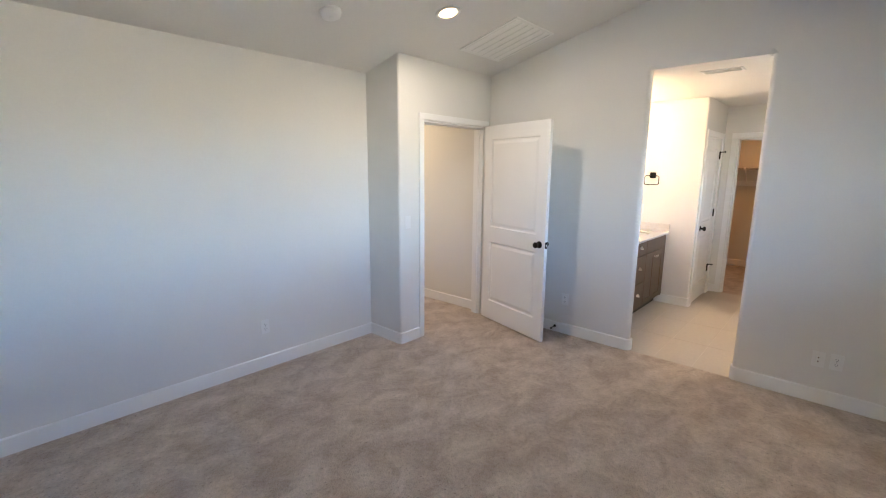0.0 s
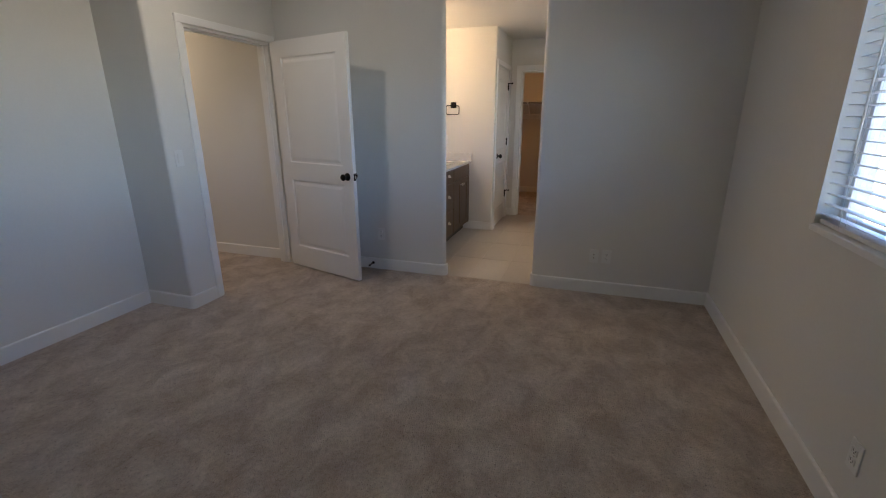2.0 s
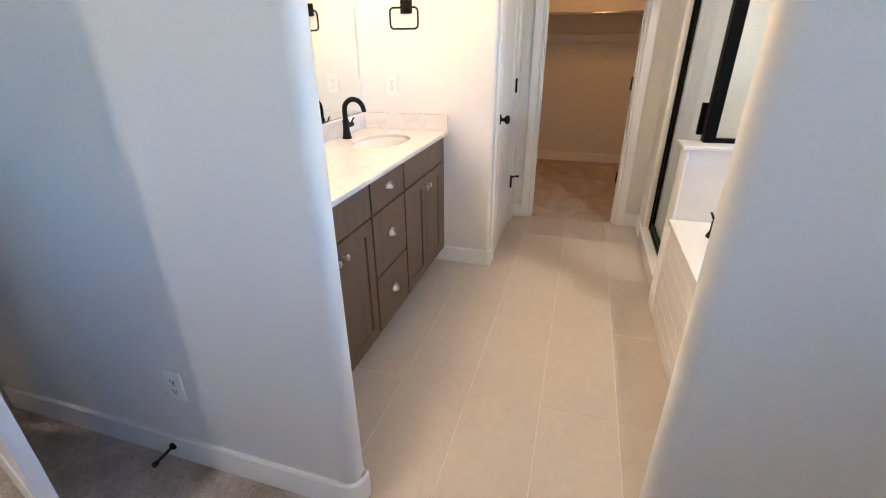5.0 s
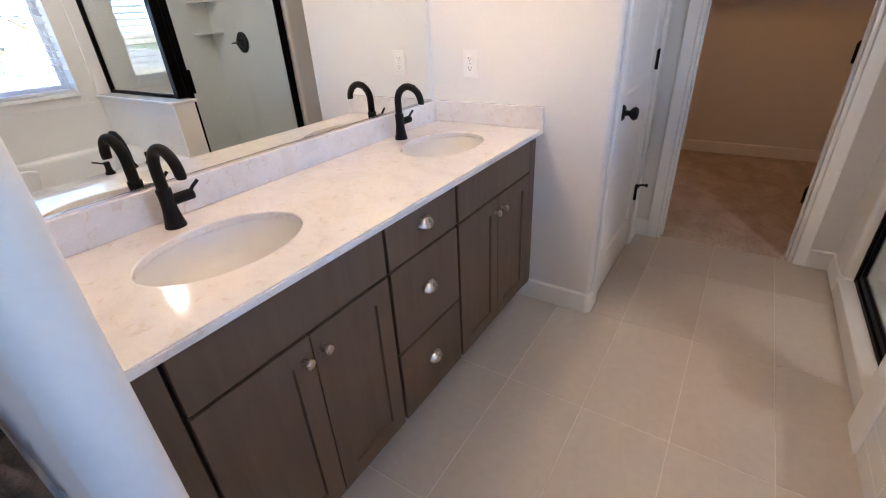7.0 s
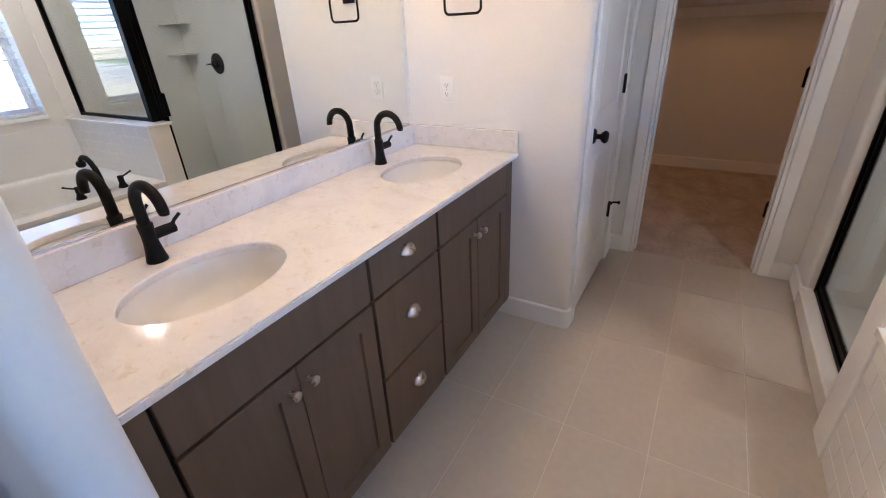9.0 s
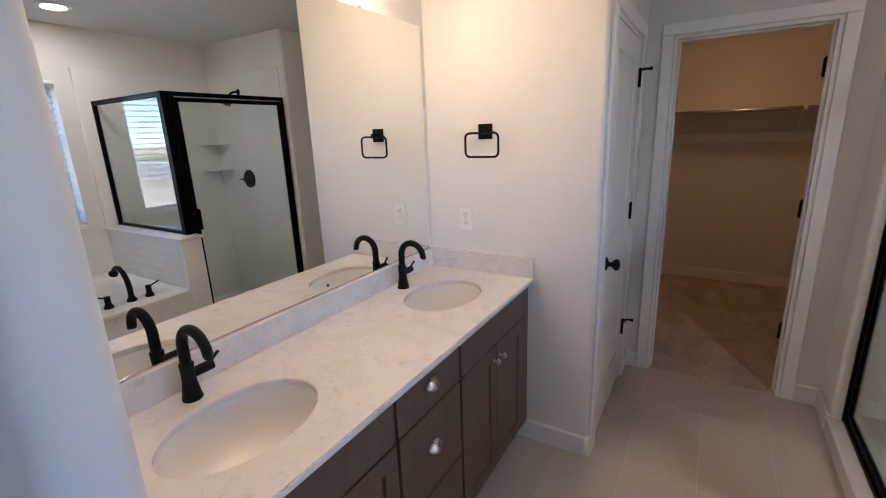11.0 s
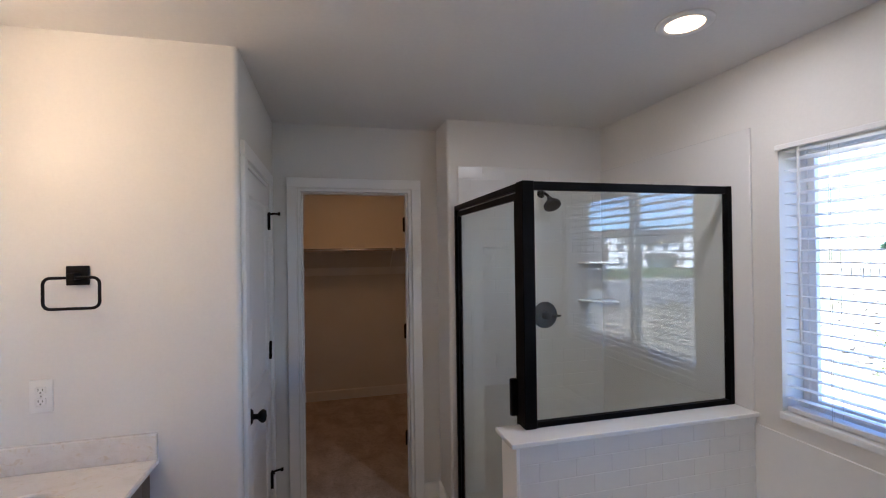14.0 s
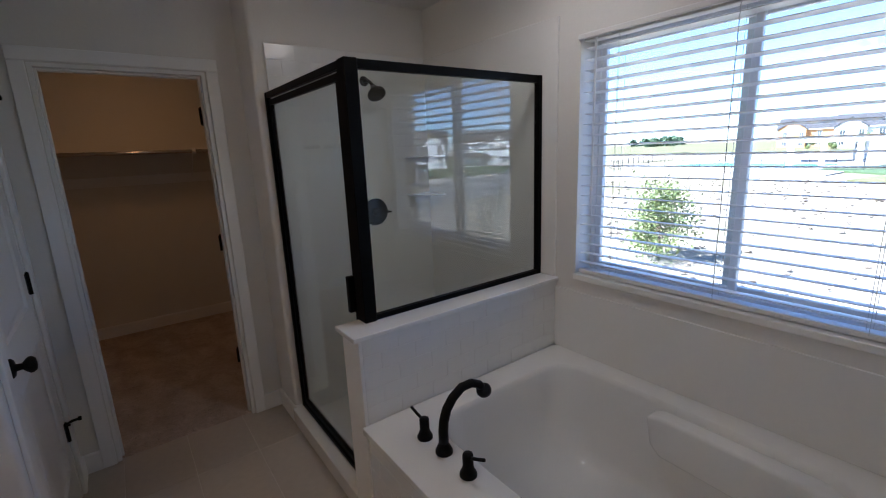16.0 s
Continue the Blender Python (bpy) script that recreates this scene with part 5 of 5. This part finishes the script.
def ground_material():
    m, nt, p = nodes_of("dry_dirt")
    link = nt.links.new
    co = nt.nodes.new("ShaderNodeTexCoord")
    n1 = add(nt, "ShaderNodeTexNoise", Scale=0.05, Detail=8.0, Roughness=0.6)
    n2 = add(nt, "ShaderNodeTexNoise", Scale=1.8, Detail=6.0, Roughness=0.7)
    for n in (n1, n2):
        link(co.outputs["Object"], n.inputs["Vector"])
    ramp = nt.nodes.new("ShaderNodeValToRGB")
    ramp.color_ramp.elements[0].position, ramp.color_ramp.elements[0].color = 0.42, (0.27, 0.23, 0.18, 1)
    ramp.color_ramp.elements[1].position, ramp.color_ramp.elements[1].color = 0.62, (0.13, 0.115, 0.055, 1)
    link(n1.outputs["Fac"], ramp.inputs["Fac"])
    r2 = nt.nodes.new("ShaderNodeValToRGB")
    r2.color_ramp.elements[0].position, r2.color_ramp.elements[0].color = 0.30, (0.6, 0.6, 0.6, 1)
    r2.color_ramp.elements[1].position, r2.color_ramp.elements[1].color = 0.60, (1.1, 1.1, 1.1, 1)
    link(n2.outputs["Fac"], r2.inputs["Fac"])
    mx = nt.nodes.new("ShaderNodeMix")
    mx.data_type, mx.blend_type = "RGBA", "MULTIPLY"
    mx.inputs["Factor"].default_value = 1.0
    link(ramp.outputs["Color"], mx.inputs["A"])
    link(r2.outputs["Color"], mx.inputs["B"])
    link(mx.outputs["Result"], p.inputs["Base Color"])
    b = add(nt, "ShaderNodeBump", Strength=0.6, Distance=0.1)
    link(n2.outputs["Fac"], b.inputs["Height"])
    link(b.outputs["Normal"], p.inputs["Normal"])
    p.inputs["Roughness"].default_value = 0.95
    return m


DIRT = ground_material()
ASPHALT = surface("asphalt", (0.14, 0.14, 0.14), 0.9, coarse=0.6, fine=30, vary=0.15, bump=0.2, depth=0.01)
CONCRETE = surface("concrete", (0.32, 0.305, 0.28), 0.85, coarse=0.8, fine=25, vary=0.1, bump=0.1, depth=0.005)
CLOD = surface("dirt_clod", (0.16, 0.13, 0.10), 0.95, coarse=3, fine=30, vary=0.3, bump=0.4, depth=0.02)
LAWN = surface("lawn", (0.045, 0.075, 0.025), 0.95, coarse=0.4, fine=12, vary=0.4, bump=0.6, depth=0.05)
DRYGRASS = surface("dry_grass", (0.09, 0.085, 0.03), 0.95, coarse=0.3, fine=8, vary=0.3, bump=0.6, depth=0.05)
WATER = surface("pool_water", (0.006, 0.13, 0.18), 0.2, coarse=0.8, fine=6, vary=0.15, bump=0.1, depth=0.02)
LEAF = surface("leaves", (0.10, 0.125, 0.035), 0.6, coarse=2, fine=30, vary=0.35, bump=0.1, per_object=0.3)
DARKLEAF = surface("far_leaves", (0.05, 0.085, 0.04), 0.8, coarse=0.5, fine=5, vary=0.35, bump=0.3)
BARK = surface("bark", (0.16, 0.11, 0.075), 0.9, coarse=8, fine=60, vary=0.3, bump=0.5, depth=0.01)
SIDING = surface("white_siding", (0.68, 0.67, 0.655), 0.7, coarse=0.8, fine=20, vary=0.05)
TANSIDING = surface("tan_siding", (0.42, 0.22, 0.09), 0.7, coarse=0.8, fine=20, vary=0.06)
GREYSIDING = surface("grey_siding", (0.11, 0.115, 0.125), 0.75, coarse=0.8, fine=20, vary=0.08)
SHINGLE = surface("roof_shingle", (0.035, 0.034, 0.036), 0.9, coarse=1.2, fine=14, vary=0.25, bump=0.4, depth=0.02)
DARKGLASS = surface("dark_window", (0.03, 0.035, 0.04), 0.08, coarse=2, fine=20, vary=0.1)
CARPAINT = surface("dark_car_paint", (0.035, 0.034, 0.037), 0.2, coarse=3, fine=60, vary=0.1, coat=0.8)
RUBBER = surface("tyre_rubber", (0.02, 0.02, 0.02), 0.8)

bm = bmesh.new()
n = 90
grid = [[bm.verts.new((1.3 + 900 * (i / n) ** 3 if i else -60.0, 700 * (2 * j / n - 1) ** 3 + 5, GZ + 0.10 * noise.noise(Vector((i * 0.7, j * 0.7, 0)))))
         for j in range(n + 1)] for i in range(n + 1)]
for i in range(n):
    for j in range(n):
        bm.faces.new((grid[i][j], grid[i + 1][j], grid[i + 1][j + 1], grid[i][j + 1]))
structure("ground", bm, DIRT, "bare pale dirt and dry field reaching the horizon", "ground")

# loose stones and clods on the bare lot
bm = bmesh.new()
for _ in range(700):
    r = random.uniform(0.04, 0.19)
    x, y = random.uniform(12, 55), random.uniform(4, 34)
    b = bmesh.new()
    bmesh.ops.create_icosphere(b, subdivisions=1, radius=r)
    for v in b.verts:
        v.co *= random.uniform(0.7, 1.25)
        v.co.z *= 0.5
    merge(bm, moved(b, pose(x, y, GZ + 0.08, 0, 0, random.uniform(0, 360))))
tagged(part("stones", bm, CLOD), "scattered clods and stones on the bare lot", "stones", kind="stuff")


def strip(name, pts, z0, z1, material, label, category):
    return structure(name, prism(pts, "z", z0, z1), material, label, category)


strip("road", [(6, -22), (18, -40), (150, -50), (140, -26)], GZ - 0.2, GZ + 0.12, ASPHALT, "grey asphalt street", "road")
strip("pavement_far", [(20, -43.5), (152, -53.5), (150, -50), (18, -40)], GZ - 0.2, GZ + 0.26, CONCRETE, "pale concrete sidewalk and drives", "pavement")
strip("lawn_front", [(21, -44), (152, -54), (190, -150), (50, -130)], GZ - 0.2, GZ + 0.18, LAWN, "front lawns of the houses across the street", "lawn")
strip("lawn_pool", [(60, 11), (76, 9), (78, 19), (69, 21)], GZ - 0.2, GZ + 0.20, LAWN, "green lawn beside the pool", "lawn")
strip("weeds", [(46, 4), (62, 2), (66, 13), (54, 15)], GZ - 0.2, GZ + 0.16, DRYGRASS, "dry weeds at the lot edge", "weeds")
strip("field_grass", [(130, 20), (420, 10), (420, 300), (150, 130)], GZ - 0.2, GZ + 0.3, DRYGRASS, "dry yellow field", "field")
strip("pool_deck", [(60, 18), (100, 16), (100, 48), (70, 46)], GZ - 0.2, GZ + 0.15, CONCRETE, "pale concrete pool deck", "pavement")
strip("pool_water", [(71, 23), (82, 21), (84, 40), (73, 43)], GZ - 0.2, GZ + 0.19, WATER, "turquoise swimming pool", "water")

fence = thing("pool_fence", "black metal fence round the pool", "fence")
runs = [((68, 14), (66, 48.5)), ((66, 48.5), (112, 56)), ((68, 14), (104, 9))]
for (xa, ya), (xb, yb) in runs:
    d = math.hypot(xb - xa, yb - ya)
    k = int(d / 2.4)
    for i in range(k + 1):
        x, y = xa + (xb - xa) * i / k, ya + (yb - ya) * i / k
        part("post", box(x - 0.03, x + 0.03, y - 0.03, y + 0.03, GZ, GZ + 1.55), BLACK, fence)
    for z in (0.25, 1.4):
        part("rail", tube([(xa, ya, GZ + z), (xb, yb, GZ + z)], 0.018, 6), BLACK, fence)
    bm = bmesh.new()
    for i in range(int(d / 0.3)):
        t = i / int(d / 0.3)
        x, y = xa + (xb - xa) * t, ya + (yb - ya) * t
        box(x - 0.006, x + 0.006, y - 0.006, y + 0.006, GZ + 0.1, GZ + 1.45, 0, 1, bm)
    tagged(part("pickets", bm, BLACK, fence), kind="stuff")


def house(m, w, d, h, siding, label, storeys=2, garage=True, gable_front=True):
    """A house that faces its own -y: walls, gabled roof, windows in rows, door and garage. Origin at the middle of its front."""
    ob = thing("house", label, "house", m, "neighbouring houses")
    roof_h = 0.28 * d
    part("wall", box(-w / 2, w / 2, 0, d, 0, h), siding, ob)
    part("gable_wall", prism([(0, h), (d, h), (d / 2, h + roof_h)], "x", -w / 2 + 0.02, w / 2 - 0.02), siding, ob)
    roof = bmesh.new()
    for s in (-1, 1):
        a = (d / 2, h + roof_h)
        e = (d / 2 + s * (d / 2 + 0.5), h - 0.28)
        merge(roof, prism([a, e, (e[0], e[1] + 0.22), (a[0], a[1] + 0.22)], "x", -w / 2 - 0.4, w / 2 + 0.4))
    part("roof", roof, SHINGLE, ob)
    part("fascia", box(-w / 2 - 0.42, w / 2 + 0.42, -0.56, -0.50, h - 0.32, h - 0.05), SIDING, ob)
    if gable_front:
        gw = w * 0.42
        gx = -w / 2 + gw / 2 + 0.3
        part("front_gable", prism([(gx - gw / 2, 0), (gx + gw / 2, 0), (gx + gw / 2, h), (gx, h + gw * 0.36), (gx - gw / 2, h)], "y", -1.2, 0.02), siding, ob)
        rf = bmesh.new()
        for s in (-1, 1):
            merge(rf, prism([(gx, h + gw * 0.36), (gx + s * (gw / 2 + 0.4), h - 0.28), (gx + s * (gw / 2 + 0.4), h - 0.06), (gx, h + gw * 0.36 + 0.22)], "y", -1.5, d / 2))
        part("gable_roof", rf, SHINGLE, ob)
    for st in range(storeys):
        z = 0.9 + st * 2.85
        for i in range(4):
            x = -w / 2 + w * (i + 0.5) / 4
            if st == 0 and garage and i >= 2:
                continue
            y = -1.24 if gable_front and x < -w / 2 + w * 0.42 + 0.3 else -0.04
            win = part("window", box(x - 0.62, x + 0.62, y - 0.03, y + 0.03, z - 0.06, z + 1.46), TRIM, ob)
            part("pane", box(x - 0.54, x + 0.54, y - 0.05, y - 0.02, z, z + 1.4), DARKGLASS, win)
            part("muntin", box(x - 0.03, x + 0.03, y - 0.06, y - 0.02, z, z + 1.4), TRIM, win)
        for s in (-1, 1):
            for k in range(2):
                yy = d * (k + 1) / 3
                win = part("window", box(s * (w / 2) - 0.04, s * (w / 2) + 0.04, yy - 0.6, yy + 0.6, z - 0.06, z + 1.4), TRIM, ob)
                part("pane", box(s * (w / 2 + 0.03) - 0.02, s * (w / 2 + 0.03) + 0.02, yy - 0.52, yy + 0.52, z, z + 1.34), DARKGLASS, win)
    if garage:
        gd = part("garage_door", box(w * 0.08, w * 0.45, -0.09, -0.02, 0.05, 2.2, 0.02), TRIM, ob, "white sectional garage door")
        # raised grey strips paint the shade of the grooves between door sections
        for k in range(3):
            part("groove_shade", box(w * 0.08, w * 0.45, -0.095, -0.088, 0.55 + 0.54 * k, 0.57 + 0.54 * k), GREYSIDING, gd)
        part("porch_roof", prism([(-2.0, 2.55), (0.0, 3.3), (0.0, 3.1), (-2.0, 2.4)], "x", -w * 0.08, w * 0.48), SHINGLE, ob)
    part("front_door", box(-w * 0.05, w * 0.03, -0.08, -0.02, 0.1, 2.2), GREYSIDING, ob)
    return ob


def facing(x, y, tx, ty):
    """A pose at (x, y) on the ground whose -y looks at (tx, ty)."""
    return pose(x, y, GZ + 0.1, 0, 0, math.degrees(math.atan2(ty - y, tx - x)) + 90)


house(facing(57, -80, 10, -18), 13, 10, 5.6, SIDING, "white two-storey house with a dark gabled roof across the street")
house(facing(71, -73, 22, -12), 12, 10, 5.6, SIDING, "pale two-storey house with a front gable across the street")
house(facing(86, -62, 34, -4), 12, 10, 5.6, SIDING, "white two-storey house further along the street")
house(facing(42, -94, 0, -20), 13, 10, 5.6, GREYSIDING, "grey two-storey house across the street")
house(facing(33, -49, 16, -20), 8, 7, 2.7, GREYSIDING, "low grey house with white window trim near the corner", 1, False, False)
house(facing(178, 50, 60, 30), 17, 12, 6.0, TANSIDING, "tan two-storey house beyond the pool", 2, False)
house(facing(168, 34, 60, 22), 16, 12, 6.0, SIDING, "white two-storey house beyond the pool", 2, False)
house(facing(182, 22, 60, 10), 20, 12, 6.6, GREYSIDING, "grey two-storey house with a long dark roof beyond the pool", 2, False)

pav = thing("pool_pavilion", "white open pavilion beside the pool", "pavilion", pose(90, 23, GZ + 0.15, 0, 0, -76))
part("roof", box(-7, 7, -3.5, 3.5, 3.0, 3.7, 0.05), SIDING, pav)
part("room", box(2.5, 6.6, -3.2, 3.2, 0, 3.0), SIDING, pav)
for x in (-6.5, -2.5, 1.6):
    for y in (-3.1, 3.1):
        part("column", box(x - 0.35, x + 0.35, y - 0.35, y + 0.35, 0, 3.0), SIDING, pav)


def crown_mesh(radius, height, leaves, size, lobes):
    """Many small leaves in uneven clumps about a set of limbs."""
    bm = bmesh.new()
    centres = []
    for _ in range(lobes):
        a, r = random.uniform(0, 2 * math.pi), radius * math.sqrt(random.random()) * 0.8
        z = height * random.random()
        k = 1 - 0.55 * z / height
        centres.append((Vector((r * k * math.cos(a), r * k * math.sin(a), z)), radius * random.uniform(0.16, 0.34)))
    for _ in range(leaves):
        c, rr = random.choice(centres)
        p = c + Vector((random.gauss(0, 1), random.gauss(0, 1), random.gauss(0, 1))) * rr * 0.6
        m = Matrix.Translation(p) @ Euler((random.uniform(0, 6.3), random.uniform(0, 6.3), random.uniform(0, 6.3))).to_matrix().to_4x4()
        s = size * random.uniform(0.6, 1.3)
        vs = [bm.verts.new(m @ Vector(q)) for q in ((0, 0, 0), (s * 0.35, s * 0.3, s * 0.06), (0, s, 0), (-s * 0.35, s * 0.3, s * 0.06))]
        bm.faces.new(vs)
    return bm, centres


def tree(x, y, trunk_h, radius, height, leaves, size, material, label, lobes=26):
    ob = thing("tree", label, "tree", pose(x, y, GZ))
    bm, centres = crown_mesh(radius, height, leaves, size, lobes)
    trunk = tube([(0, 0, 0), (0.02, 0.01, trunk_h * 0.6), (0, 0, trunk_h + height * 0.8)], lambda s: 0.02 * height * (1.1 - s), 10)
    for c, r in centres:
        base = Vector((0, 0, trunk_h + max(0.0, c.z - 0.25 * height) * 0.8))
        tip = c + Vector((0, 0, trunk_h))
        merge(trunk, tube([base, (base + tip) / 2 + Vector((0, 0, 0.04 * height)), tip], lambda s: 0.007 * height * (1.1 - s), 5))
    part("trunk", trunk, BARK, ob)
    tagged(part("crown", moved(bm, pose(0, 0, trunk_h)), material, ob), kind="stuff")
    return ob


tree(15.6, 12.5, 0.4, 1.75, 2.2, 4300, 0.115, LEAF, "young green tree in the bare lot below the window", 44)
for i in range(26):
    a = math.radians(random.uniform(12, 32) if i > 13 else random.uniform(26.4, 29.8))
    d = random.uniform(330, 420)
    tree(d * math.cos(a), d * math.sin(a), 0.6, random.uniform(2.6, 4.4), random.uniform(3, 4.8), 420, 2.2, DARKLEAF, "far dark green tree at the field's edge", 10)
for x, y in ((148, 42), (150, 38), (140, 30), (96, 19)):
    tree(x, y, 0.8, random.uniform(1.2, 1.9), random.uniform(2.2, 3.2), 700, 0.35, LEAF, "small green tree near the houses", 14)


def pickup(m):
    """A dark pickup truck; x along it, origin on the ground at its middle."""
    ob = thing("parked_truck", "dark pickup truck parked at the kerb", "truck", m)
    body = prism([(-2.8, 0.5), (2.75, 0.5), (2.8, 0.95), (2.6, 1.12), (1.25, 1.2), (0.55, 1.82), (-0.75, 1.84), (-1.05, 1.2), (-2.8, 1.18)], "y", -0.95, 0.95)
    bmesh.ops.bevel(body, geom=body.edges[:], offset=0.06, segments=2, affect="EDGES")
    part("body", body, CARPAINT, ob)
    for s in (-1, 1):
        part("side_window", prism([(-0.75, 1.25), (0.95, 1.25), (0.5, 1.72), (-0.7, 1.74)], "y", s * 0.955 - 0.012, s * 0.955 + 0.012), DARKGLASS, ob)
        part("headlight", box(2.70, 2.82, s * 0.72 - 0.16, s * 0.72 + 0.16, 0.8, 0.98, 0.02), PLASTIC, ob)
        for x in (-1.75, 1.75):
            wh = part("wheel", lathe([(0, -0.13), (0.30, -0.13), (0.40, -0.10), (0.40, 0.10), (0.30, 0.13), (0, 0.13)], 24, pose(x, s * 0.86, 0.40, 90)), RUBBER, ob)
            part("rim", lathe([(0, -0.145), (0.24, -0.14), (0.25, 0.14), (0, 0.145)], 18, pose(x, s * 0.86, 0.40, 90)), STEEL, wh)
    return ob


pickup(pose(28.0, -37.0, GZ + 0.12, 0, 0, 128))
for x, y in ((50.0, -44.0), (53.0, -44.0)):
    b = thing("refuse_bin", "dark wheeled refuse bin at the kerb", "bin", pose(x, y, GZ + 0.12), "refuse bins")
    part("body", prism([(-0.3, 0), (0.3, 0), (0.36, 1.0), (-0.36, 1.0)], "y", -0.3, 0.3), GREYSIDING, b)
    part("lid", box(-0.4, 0.4, -0.36, 0.36, 1.0, 1.08, 0.02), GREYSIDING, b)
